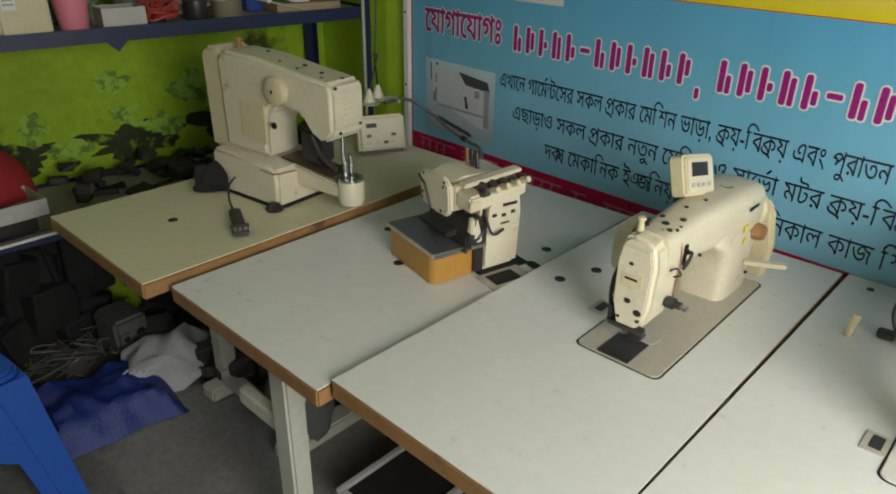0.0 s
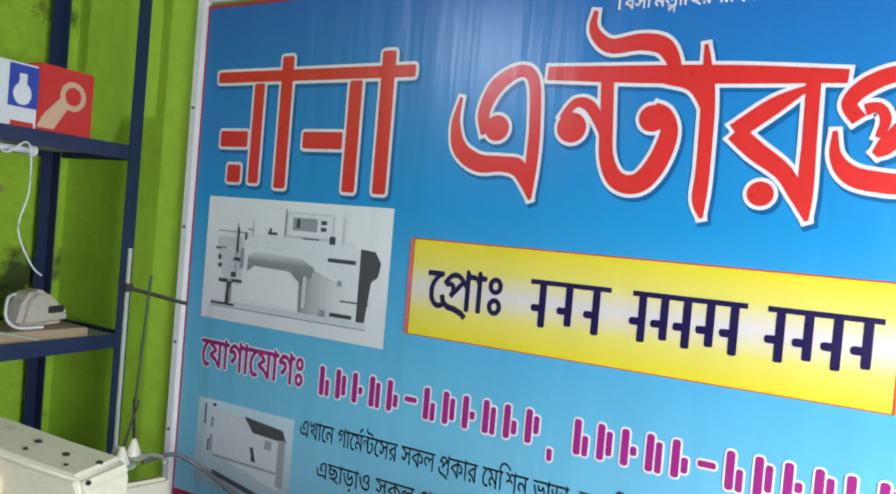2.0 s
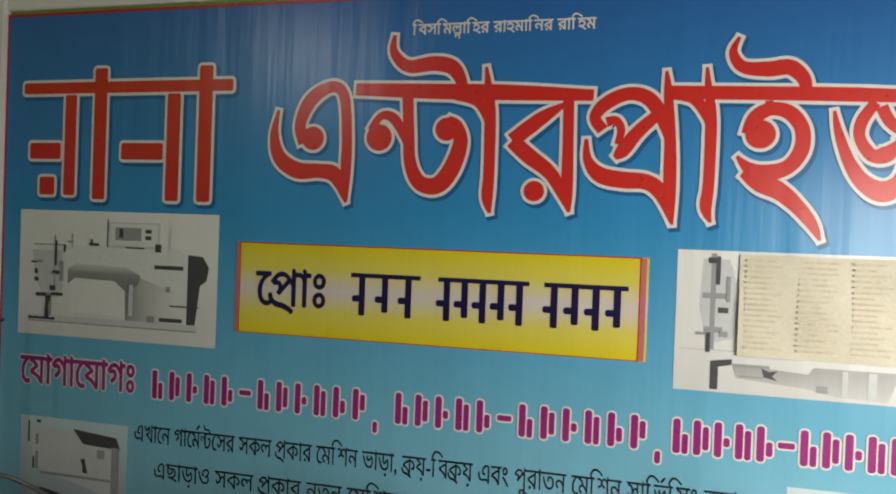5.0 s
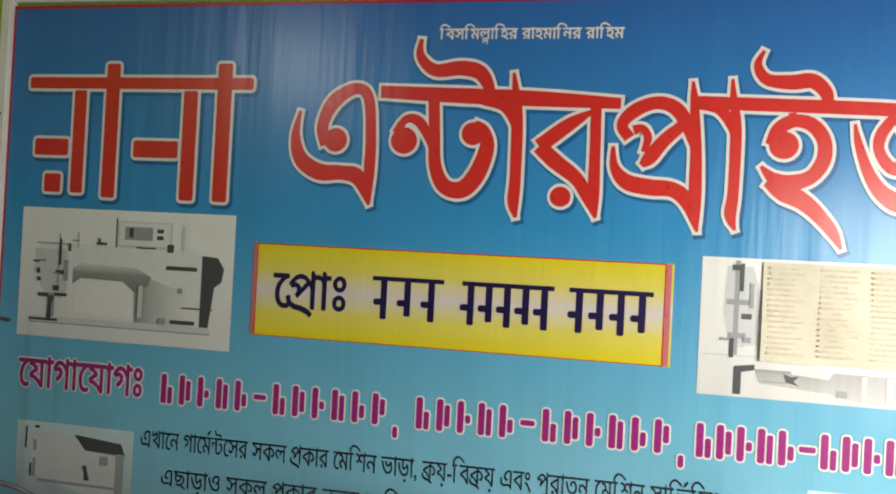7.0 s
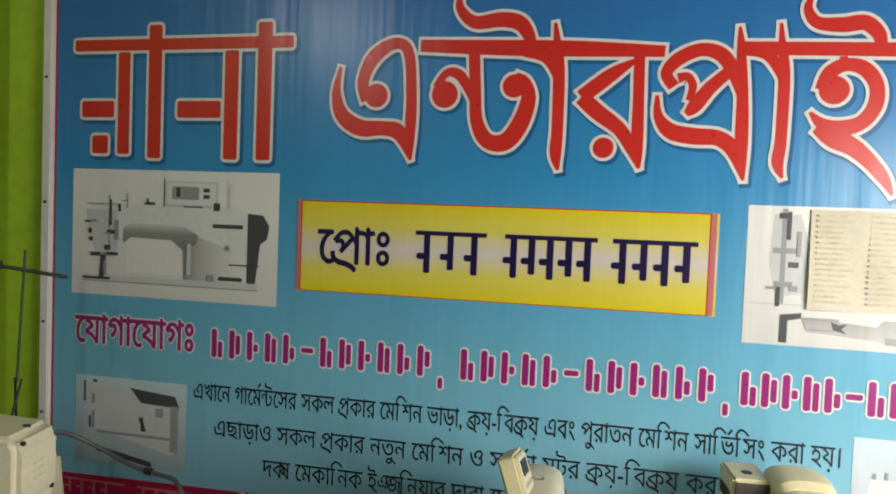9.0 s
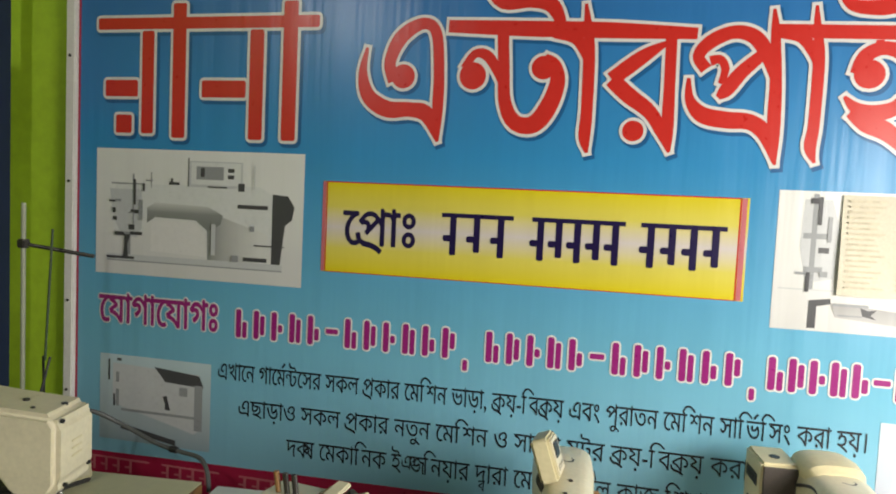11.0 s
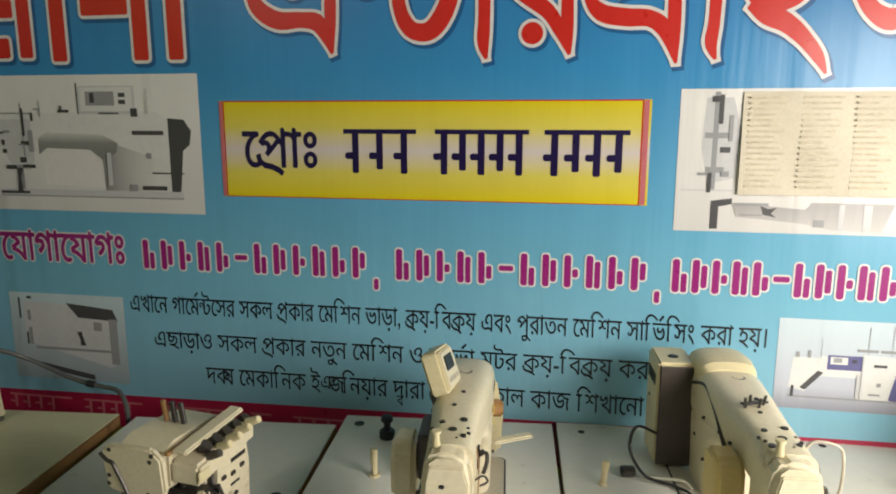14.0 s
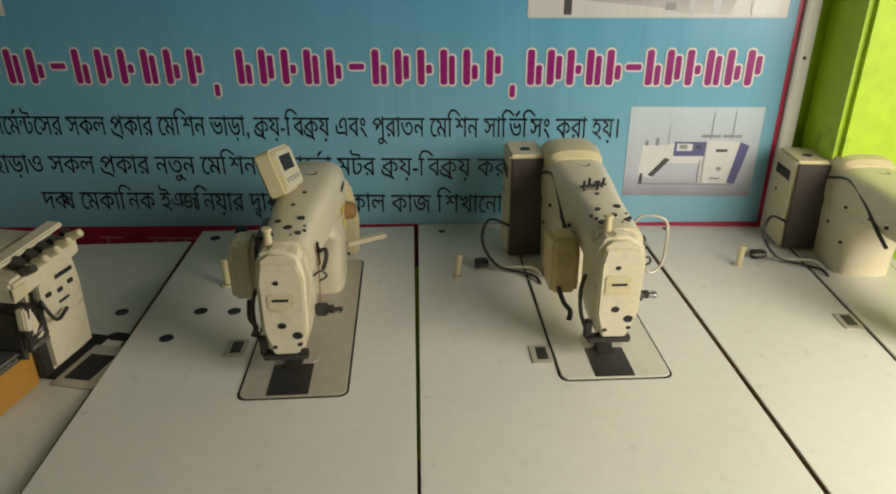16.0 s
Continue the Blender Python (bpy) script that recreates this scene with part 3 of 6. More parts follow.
for material, grow, depth, off in ((M_WHITE_INK, 0.0042, 1.4, 0.0055), (M_PLUM_INK, 0.0, 2.0, 0.0017)):
    lettering("েযাগােযাগঃ", -1.87, -1.49, 1.108, 1.182, material, depth, off)
    for x0, x1, digits in ((-1.45, -0.822, "11111-111111"), (-0.762, -0.152, "11111-111111"), (-0.108, 0.412, "11111-111111")):
        pitch = (x1 - x0) / len(digits)
        for k, d in enumerate(digits):
            cx = x0 + (k + 0.5) * pitch
            bm = B()
            if d == "-":
                pill(bm, cx - 0.017 - grow, cx + 0.017 + grow, 1.131 - grow, 1.144 + grow, depth + 0.02 * k, 0.004 + grow)
            else:
                pill(bm, cx - 0.016 - grow, cx - 0.0005 + grow, 1.098 - grow, 1.175 + grow, depth + 0.02 * k, 0.006 + grow)
                pill(bm, cx + 0.003 - grow, cx + 0.016 + grow, 1.098 - grow + 0.012 * ((k * 7) % 3), 1.142 + grow + 0.02 * ((k * 5) % 2), depth + 0.01 + 0.02 * k, 0.005 + grow)
            part("number_bar", bm, material, banner)
        if x1 < 0.4:
            part("number_bar", pill(B(), x1 + 0.012 - grow, x1 + 0.024 + grow, 1.07 - grow, 1.098 + grow, depth, 0.005 + grow), material, banner)
LINES = (
    ("এখােন গাে|র্ম|ন্ট|েসর সকল |প্র|কার েমিশন ভাড়া, |ক্র|য়-িব|ক্র|য় এবং পুরাতন েমিশন সাি|র্ভ|িসং করা হয়।", -1.492, 0.115, 0.978, 1.022),
    ("এছাড়াও সকল |প্র|কার নতুন েমিশন ও সাে|র্ভ|া মটর |ক্র|য়-িব|ক্র|য় করা হয় এবং", -1.428, 0.05, 0.883, 0.926),
    ("দ|ক্ষ| েমকািনক ই|ঞ্জ|িনয়ার |দ্ব|ারা েমকািনকাল কাজ িশখােনা হয়।", -1.281, -0.06, 0.79, 0.834),
)
for text, x0, x1, base, cap in LINES:
    lettering(text, x0, x1, base, cap, M_BLACK_INK, 1.5)
for x0, x1 in ((-1.9, -1.7), (-1.66, -1.48), (-1.42, -1.2), (-1.16, -1.1), (-1.04, -0.9), (-0.86, -0.66)):
    bm = B()
    rect(bm, x0, x1, 0.71, 0.716, 1.5)
    for k in range(int((x1 - x0) / 0.04)):
        rect(bm, x0 + 0.015 + 0.04 * k, x0 + 0.023 + 0.04 * k, 0.674, 0.71, 1.5)
        rect(bm, x0 + 0.0 + 0.04 * k, x0 + 0.015 + 0.04 * k, 0.688, 0.694, 1.5)
    part("address_bar", bm, M_PINK_INK, banner)
bpy.data.objects.remove(font_ob)


# printed pictures, drawn as plain shapes: (u, v) from the panel's upper left
def picture(x0, x1, z0, z1, ground, shapes):
    p = part("picture", rect(B(), x0, x1, z0, z1, 1), ground, banner, "printed picture of a sewing machine")
    for k, (material, pts) in enumerate(shapes):
        part("picture_shape", flat(B(), [(x0 + (x1 - x0) * u, z1 - (z1 - z0) * v) for u, v in pts], 1.3 + 0.1 * k), material, p)


def r4(u0, v0, u1, v1):
    return [(u0, v0), (u1, v0), (u1, v1), (u0, v1)]


MACHINE_PRINT = [
    (M_PALE_INK, [(0.1, 0.28), (0.8, 0.26), (0.87, 0.33), (0.89, 0.84), (0.56, 0.84), (0.55, 0.62), (0.5, 0.54), (0.3, 0.53), (0.25, 0.6), (0.24, 0.68), (0.1, 0.66), (0.07, 0.5)]),
    (M_PILLAR_SHADE, [(0.52, 0.46), (0.62, 0.5), (0.84, 0.62), (0.86, 0.84), (0.56, 0.84), (0.555, 0.62)]),
    (M_ARM_SHADE, [(0.26, 0.46), (0.3, 0.415), (0.56, 0.43), (0.63, 0.49), (0.62, 0.56), (0.56, 0.62), (0.5, 0.54), (0.3, 0.53), (0.26, 0.58)]),
    (M_GREY_INK, [(0.07, 0.32), (0.23, 0.32), (0.235, 0.62), (0.21, 0.7), (0.13, 0.68), (0.09, 0.55)]),
    (M_WHITE_INK, [(0.28, 0.56), (0.48, 0.55), (0.545, 0.62), (0.555, 0.82), (0.28, 0.8)]),
    (M_DEEP_INK, [(0.86, 0.31), (0.93, 0.32), (0.96, 0.4), (0.95, 0.5), (0.92, 0.54), (0.9, 0.84), (0.86, 0.84)]),
    (M_GREY_INK, r4(0.06, 0.84, 0.91, 0.89)), (M_MID_INK, r4(0.06, 0.885, 0.91, 0.895)),
    (M_GREY_INK, r4(0.46, 0.08, 0.72, 0.28)), (M_PALE_INK, r4(0.475, 0.09, 0.71, 0.26)), (M_MID_INK, r4(0.5, 0.12, 0.63, 0.22)), (M_DEEP_INK, r4(0.52, 0.13, 0.54, 0.2)),
    (M_DEEP_INK, r4(0.65, 0.13, 0.68, 0.16)), (M_DEEP_INK, r4(0.65, 0.18, 0.68, 0.21)), (M_DEEP_INK, r4(0.46, 0.06, 0.465, 0.28)), (M_DEEP_INK, r4(0.7, 0.24, 0.73, 0.3)),
    (M_DEEP_INK, r4(0.7, 0.4, 0.84, 0.43)), (M_DEEP_INK, r4(0.73, 0.8, 0.84, 0.83)), (M_MID_INK, r4(0.15, 0.66, 0.18, 0.84)), (M_DEEP_INK, r4(0.06, 0.855, 0.2, 0.875)),
    (M_MID_INK, r4(0.19, 0.2, 0.195, 0.6)), (M_MID_INK, r4(0.08, 0.27, 0.24, 0.28)), (M_MID_INK, r4(0.28, 0.18, 0.284, 0.3)), (M_DEEP_INK, r4(0.37, 0.25, 0.42, 0.27)),
    (M_MID_INK, r4(0.1, 0.4, 0.13, 0.42)), (M_DEEP_INK, r4(0.18, 0.48, 0.22, 0.51)), (M_DEEP_INK, r4(0.17, 0.6, 0.2, 0.64)), (M_DEEP_INK, r4(0.09, 0.54, 0.11, 0.57)), (M_MID_INK, r4(0.22, 0.4, 0.24, 0.56)),
    (M_DEEP_INK, r4(0.78, 0.7, 0.92, 0.71)), (M_MID_INK, r4(0.76, 0.56, 0.78, 0.6)),
    (M_DEEP_INK, [(0.15, 0.68), (0.18, 0.68), (0.165, 0.76), (0.17, 0.86), (0.145, 0.86), (0.15, 0.76)]), (M_DEEP_INK, r4(0.1, 0.66, 0.15, 0.69)), (M_DEEP_INK, r4(0.18, 0.655, 0.24, 0.68)),
    (M_DEEP_INK, r4(0.195, 0.24, 0.205, 0.44)), (M_DEEP_INK, r4(0.24, 0.27, 0.25, 0.33)), (M_MID_INK, r4(0.255, 0.24, 0.29, 0.25)), (M_DEEP_INK, r4(0.38, 0.22, 0.39, 0.26)), (M_DEEP_INK, r4(0.07, 0.41, 0.1, 0.425)),
    (M_MID_INK, r4(0.17, 0.5, 0.2, 0.51)), (M_DEEP_INK, r4(0.09, 0.47, 0.105, 0.51)), (M_DEEP_INK, r4(0.56, 0.27, 0.65, 0.28)), (M_GREY_INK, r4(0.58, 0.56, 0.6, 0.8)), (M_MID_INK, r4(0.68, 0.79, 0.71, 0.84)), (M_GREY_INK, r4(0.775, 0.1, 0.78, 0.28)),
]
picture(-1.886, -1.254, 1.246, 1.597, M_PHOTO, MACHINE_PRINT)
picture(-0.107, 0.441, 1.241, 1.552, M_PHOTO, [
    (M_GREY_INK, [(0.1, 0.06), (0.2, 0.06), (0.24, 0.3), (0.22, 0.62), (0.12, 0.66), (0.09, 0.4)]), (M_MID_INK, r4(0.13, 0.02, 0.15, 0.7)), (M_MID_INK, r4(0.1, 0.3, 0.2, 0.34)), (M_DEEP_INK, r4(0.16, 0.4, 0.2, 0.44)),
    (M_MID_INK, r4(0.11, 0.54, 0.18, 0.58)), (M_GREY_INK, r4(0.02, 0.7, 0.25, 0.71)), (M_DEEP_INK, [(0.14, 0.78), (0.22, 0.76), (0.22, 0.8), (0.17, 0.82), (0.17, 0.98), (0.14, 0.98)]),
    (M_STRIP_SHADE, [(0.22, 0.79), (0.5, 0.83), (0.52, 0.78), (0.82, 0.78), (0.78, 0.98), (0.6, 0.97), (0.5, 0.93), (0.24, 0.89)]), (M_MID_INK, r4(0.23, 0.79, 0.36, 0.81)), (M_MID_INK, r4(0.25, 0.87, 0.34, 0.88)), (M_DEEP_INK, [(0.33, 0.81), (0.36, 0.83), (0.39, 0.82), (0.37, 0.86), (0.39, 0.89), (0.34, 0.87)]),
    (M_MID_INK, r4(0.53, 0.9, 0.57, 0.95)), (M_GREY_INK, r4(0.62, 0.79, 0.64, 0.97)), (M_GREY_INK, r4(0.71, 0.79, 0.74, 0.97)), (M_PALE_INK, r4(0.86, 0.78, 0.96, 0.98)), (M_DEEP_INK, r4(0.15, 0.04, 0.165, 0.24)), (M_DEEP_INK, r4(0.12, 0.05, 0.16, 0.09)), (M_MID_INK, r4(0.19, 0.18, 0.205, 0.36)), (M_MID_INK, r4(0.08, 0.58, 0.12, 0.6)), (M_DEEP_INK, r4(0.12, 0.58, 0.135, 0.72)), (M_MID_INK, r4(0.17, 0.57, 0.2, 0.61)),
])
picture(-1.866, -1.512, 0.768, 1.015, M_PHOTO_LOW, [
    (M_GREY_INK, [(0.12, 0.1), (0.9, 0.14), (0.93, 0.75), (0.86, 0.82), (0.2, 0.6), (0.12, 0.52)]), (M_DEEP_INK, [(0.5, 0.1), (0.9, 0.15), (0.94, 0.28), (0.6, 0.26)]), (M_MID_INK, r4(0.86, 0.26, 0.93, 0.78)),
    (M_DEEP_INK, r4(0.6, 0.42, 0.62, 0.58)), (M_MID_INK, r4(0.15, 0.2, 0.18, 0.6)), (M_MID_INK, r4(0.2, 0.62, 0.86, 0.65)), (M_DEEP_INK, [(0.2, 0.8), (0.7, 0.92), (0.7, 0.98), (0.2, 0.86)]), (M_MID_INK, r4(0.74, 0.34, 0.78, 0.38)), (M_DEEP_INK, r4(0.08, 0.06, 0.095, 0.3)), (M_DEEP_INK, r4(0.16, 0.04, 0.2, 0.07)), (M_GREY_INK, r4(0.12, 0.32, 0.2, 0.4)), (M_DEEP_INK, r4(0.13, 0.46, 0.145, 0.6)), (M_DEEP_INK, [(0.58, 0.42), (0.62, 0.44), (0.65, 0.58), (0.62, 0.58)]), (M_MID_INK, r4(0.73, 0.3, 0.8, 0.4)),
])
picture(0.135, 0.433, 0.838, 1.05, M_PHOTO_FAR, [
    (M_PALE_INK, [(0.12, 0.42), (0.3, 0.42), (0.3, 0.6), (0.22, 0.8), (0.1, 0.76)]), (M_PALE_INK, r4(0.3, 0.4, 0.6, 0.62)), (M_PALE_INK, [(0.6, 0.36), (0.86, 0.38), (0.85, 0.86), (0.58, 0.86)]),
    (M_DEEP_INK, [(0.3, 0.56), (0.34, 0.58), (0.22, 0.78), (0.18, 0.76)]), (M_VIOLET_INK, r4(0.36, 0.38, 0.6, 0.54)), (M_PALE_INK, r4(0.38, 0.4, 0.5, 0.48)), (M_MID_INK, r4(0.4, 0.41, 0.46, 0.46)),
    (M_VIOLET_INK, [(0.86, 0.38), (0.93, 0.42), (0.9, 0.64), (0.86, 0.86), (0.8, 0.84)]), (M_DEEP_INK, r4(0.68, 0.46, 0.77, 0.49)), (M_MID_INK, r4(0.1, 0.85, 0.86, 0.87)), (M_DEEP_INK, r4(0.12, 0.74, 0.14, 0.86)),
    (M_MID_INK, r4(0.63, 0.06, 0.634, 0.36)), (M_MID_INK, r4(0.79, 0.04, 0.794, 0.36)), (M_MID_INK, r4(0.56, 0.3, 0.7, 0.33)), (M_MID_INK, r4(0.72, 0.3, 0.86, 0.33)), (M_MID_INK, r4(0.31, 0.2, 0.313, 0.42)), (M_MID_INK, r4(0.71, 0.66, 0.74, 0.7)), (M_MID_INK, r4(0.14, 0.36, 0.16, 0.42)), (M_MID_INK, r4(0.22, 0.34, 0.24, 0.42)), (M_DEEP_INK, r4(0.53, 0.42, 0.56, 0.45)), (M_GREY_INK, r4(0.57, 0.58, 0.59, 0.84)), (M_GREY_INK, r4(0.6, 0.37, 0.61, 0.84)), (M_MID_INK, r4(0.66, 0.78, 0.74, 0.8)),
])
# battens at the sides
for x in (BX0 - 0.016, BX1 + 0.016):
    bm = box(B(), (x, BY - 0.002, (0.6 + 2.2) / 2), (0.03, 0.026, 1.6), 0.003)
    b = solid("banner_batten", bm, M_WHITE_FRAME, "white painted batten holding the edge of the banner", "batten", "banner battens")
    for z in (0.9, 1.16, 1.5, 1.85):
        part("nail", rod(B(), (x, BY - 0.018, z), (x, BY - 0.012, z), 0.004, n=8), M_DARK_STEEL, b)
bm = box(B(), ((BX0 + BX1) / 2, BY + 0.004, 2.175), (BX1 - BX0 + 0.06, 0.02, 0.03), 0.003)
solid("banner_batten", bm, M_WHITE_FRAME, "white painted batten along the top of the banner", "batten", "banner battens")

# the sheet of paper stuck over one picture
paper = thing("paper_chart", "yellowed printed price sheet stuck on the banner", "paper")
bm = B()
n = 14
rows = [[bm.verts.new((0.022 + 0.43 * i / n, BY - 0.005 - 0.003 * (1 + math.sin(i * 0.9 + k)), 1.325 + 0.22 * k / 5)) for i in range(n + 1)] for k in range(6)]
for k in range(5):
    for i in range(n):
        bm.faces.new((rows[k][i], rows[k][i + 1], rows[k + 1][i + 1], rows[k + 1][i]))
part("sheet", bm, M_PAPER, paper)
bm = B()
for col in range(4):
    for k in range(17):
        w = 0.04 + 0.04 * random.random()
        rect(bm, 0.035 + 0.105 * col, 0.035 + 0.105 * col + w, 1.535 - 0.0118 * k - 0.004, 1.535 - 0.0118 * k, 12)
part("text_bar", bm, M_PAPER_INK, paper)

# ---- holes and slots in the table tops ----
def grommet(t, x, y, z, r=0.0125):
    """A black plug flush in the top, at a place in the room."""
    p = t.matrix_world.inverted() @ Vector((x, y, z))
    bm = lathe(B(), [(r, -0.004), (r, 0.0008), (r * 0.8, 0.0012), (r * 0.7, 0.0004)], p, 20)
    part("grommet", bm, M_BLACK, t)


grommet(T1, -1.605, 0.722, ZT)
for x, y in ((-1.068, 1.04), (-1.235, 1.137), (-1.163, 1.13), (-0.955, 1.045), (-0.895, 1.362)):
    grommet(T2, x, y, ZT2)
for x, y in ((-0.668, 1.346), (-0.732, 1.345), (-0.758, 1.249), (-0.822, 1.681)):
    grommet(T3, x, y, ZT)
grommet(T4, -0.293, 1.735, ZT, 0.008)
grommet(T5, 0.244, 1.765, ZT, 0.008)


# ---- lockstitch machines ----
def plug(parent, p, n, r, material=None, name="screw"):
    """A round plug at p facing along n."""
    p, n = Vector(p), Vector(n).normalized()
    bm = rod(B(), p - n * 0.004, p + n * 0.0012, r, n=14, bevel=0.0006)
    return part(name, bm, material or M_BLACK, parent)


def rounded(x0, x1, y0, y1, r, n=5):
    pts = []
    for cx, cy, a in ((x1 - r, y0 + r, -90), (x1 - r, y1 - r, 0), (x0 + r, y1 - r, 90), (x0 + r, y0 + r, 180)):
        pts += [(cx + r * math.cos(radians(a + 90 * k / n)), cy + r * math.sin(radians(a + 90 * k / n))) for k in range(n + 1)]
    return pts


def lockstitch(m, label, display=False, motor=False, hook=False, stop=0.145, wiper=True, bed=(-0.0885, 0.0885), tall=0.81):
    """An arm machine let into its table: the origin is the middle of the bed's front edge, y runs along the arm to the back."""
    t = thing("sewing_machine", label, "sewing machine", m @ Matrix.Diagonal((1, 1, tall, 1)), "lockstitch machines on the tables")
    part("bed_gap", prism(B(), rounded(bed[0] - 0.0035, bed[1] + 0.0035, -0.003, 0.482, 0.016), "z", -0.003, 0.001), M_HOLE_SHADE, t)
    part("bed", prism(B(), rounded(bed[0], bed[1], 0.0, 0.478, 0.014), "z", -0.002, 0.004, 0.0012), M_BED if display else M_BED_PALE, t, "dull cream metal bed plate")
    part("slide_plate", prism(B(), rounded(-0.034, 0.03, 0.003, 0.085, 0.002), "z", 0.003, 0.0055, 0.0006), M_DARK_STEEL, t, "dark worn slide plate")
    part("needle_plate", prism(B(), rounded(-0.034, 0.036, 0.087, 0.13, 0.012), "z", 0.003, 0.006, 0.0006), M_BED, t)
    # arm and pillar in one casting
    bm = loft(B(), [[(x, y, z) for x, z in squarish(x0, x1, z0, z1)] for y, z0, z1, x0, x1 in (
        (0.075, 0.17, 0.284, -0.036, 0.042), (0.2, 0.178, 0.289, -0.04, 0.046), (0.3, 0.17, 0.293, -0.049, 0.057), (0.38, 0.15, 0.296, -0.055, 0.065), (0.445, 0.15, 0.294, -0.056, 0.066), (0.462, 0.156, 0.286, -0.052, 0.062), (0.472, 0.175, 0.265, -0.038, 0.048))])
    loft(bm, [[(x, y, z) for x, y in squarish(x0, x1, y0, y1, 5)] for z, y0, y1, x0, x1 in (
        (0.004, 0.325, 0.47, -0.05, 0.06), (0.09, 0.322, 0.47, -0.052, 0.062), (0.135, 0.311, 0.47, -0.054, 0.064), (0.165, 0.285, 0.47, -0.055, 0.065), (0.19, 0.255, 0.468, -0.049, 0.059), (0.21, 0.255, 0.468, -0.045, 0.055))])
    part("arm", bm, M_CREAM, t)
    bm = prism(B(), [(-0.03, 0.062), (0.026, 0.062), (0.043, 0.115), (0.046, 0.225), (0.038, 0.268), (0.015, 0.283), (-0.02, 0.283), (-0.038, 0.268), (-0.044, 0.225), (-0.044, 0.12)], "y", 0.042, 0.135, 0.009, 3)
    bmesh.ops.scale(bm, vec=(0.88, 1, 1), verts=bm.verts)
    part("head", bm, M_CREAM, t)
    bm = prism(B(), [(-0.024, 0.068), (0.02, 0.068), (0.036, 0.118), (0.039, 0.225), (0.03, 0.26), (-0.03, 0.26), (-0.037, 0.225), (-0.037, 0.122)], "y", 0.036, 0.045, 0.003)
    bmesh.ops.scale(bm, vec=(0.88, 1, 1), verts=bm.verts)
    face = part("face_plate", bm, M_CREAM, t)
    badge = prism(B(), [(-0.021, 0.198), (0.019, 0.198), (0.019, 0.17), (-0.001, 0.162), (-0.021, 0.17)] if display else rounded(-0.024, 0.016, 0.165, 0.205, 0.003), "y", 0.0345, 0.0365, 0.0005)
    part("badge", badge, M_CREAM_OLD, face)
    part("badge_bar", box(B(), (-0.002, 0.0342, 0.187), (0.024, 0.001, 0.005)), M_BLACK, face)
    for x, z, r in ((-0.006, 0.222, 0.0045), (-0.004, 0.132, 0.0068), (0.018, 0.11, 0.008), (-0.018, 0.086, 0.004), (0.02, 0.09, 0.004)):
        plug(face, (x, 0.0362, z), (0, -1, 0), r)
    part("head_seam", wire(B(), [(0.044, 0.118, 0.12), (0.047, 0.118, 0.2), (0.04, 0.118, 0.262), (0.018, 0.118, 0.2845)], 0.0012, 6), M_EDGE, t, "fine oily joint of the head cover")
    part("take_up_lever", wire(B(), [(0.046, 0.135, 0.225), (0.058, 0.13, 0.235), (0.06, 0.12, 0.222), (0.054, 0.115, 0.2)], 0.0035), M_DARK_STEEL, t, "oily dark take-up lever")
    part("lever_slot", box(B(), (0.0455, 0.135, 0.222), (0.004, 0.012, 0.05), 0.0015), M_HOLE_SHADE, t)
    for x, y in ((-0.03, 0.13), (-0.024, 0.118), (0.028, 0.135), (0.012, 0.098), (0.03, 0.118)):
        plug(t, (x, y, 0.2835), (0, 0, 1), 0.0032)
    # needle, presser foot and guard
    part("needle_bar", rod(rod(B(), (0.0, 0.085, 0.04), (0.0, 0.085, 0.075), 0.0035), (0.0, 0.085, 0.01), (0.0, 0.085, 0.045), 0.001), M_STEEL, t)
    bm = rod(B(), (-0.008, 0.098, 0.02), (-0.008, 0.098, 0.08), 0.004)
    prism(bm, [(0.066, 0.006), (0.105, 0.006), (0.105, 0.016), (0.092, 0.022), (0.074, 0.01)], "x", -0.016, 0.012, 0.0015)
    part("presser_foot", bm, M_DARK_STEEL, t)
    bm = wire(B(), [(-0.046, 0.075, 0.185), (-0.053, 0.07, 0.15), (-0.05, 0.062, 0.1), (-0.036, 0.055, 0.066), (-0.01, 0.05, 0.058)], 0.0035)
    box(bm, (-0.006, 0.052, 0.056), (0.07, 0.018, 0.014), 0.002)
    box(bm, (-0.04, 0.056, 0.075), (0.012, 0.014, 0.04), 0.002)
    part("needle_guard", bm, M_DARK_STEEL, t, "blackened steel guard bent round the needle head")
    # tension dials on the right of the head
    bm = rod(B(), (0.04, 0.1, 0.12), (0.058, 0.1, 0.12), 0.013, bevel=0.002)
    rod(bm, (0.058, 0.1, 0.12), (0.068, 0.1, 0.12), 0.007, 0.009)
    part("tension_dial", bm, M_DARK_STEEL, t)
    part("tension_knob", rod(B(), (0.068, 0.1, 0.12), (0.082, 0.1, 0.118), 0.006, 0.008, bevel=0.001), M_STEEL, t)
    part("thread_guide", wire(B(), [(0.04, 0.09, 0.2), (0.055, 0.085, 0.215), (0.062, 0.09, 0.2), (0.05, 0.09, 0.19)], 0.002), M_DARK_STEEL, t)
    # box fixed to the left of the head
    if wiper:
        low = 0.118 if display else 0.097
        part("wiper_box", prism(B(), [(0.14, low), (0.2, low), (0.218, low + 0.025), (0.218, low + 0.11), (0.205, low + 0.122), (0.155, low + 0.122), (0.137, low + 0.1), (0.134, low + 0.025)], "x", -0.102 if display else -0.088, -0.06 if display else -0.04, 0.008, 3), M_CREAM if display else M_WIPER, t, "plastic box on the side of the arm")
        if display:
            part("wiper_bracket", box(B(), (-0.048, 0.2, 0.2), (0.02, 0.09, 0.1), 0.003), M_DARK_STEEL, t, "oily dark bracket behind the box")
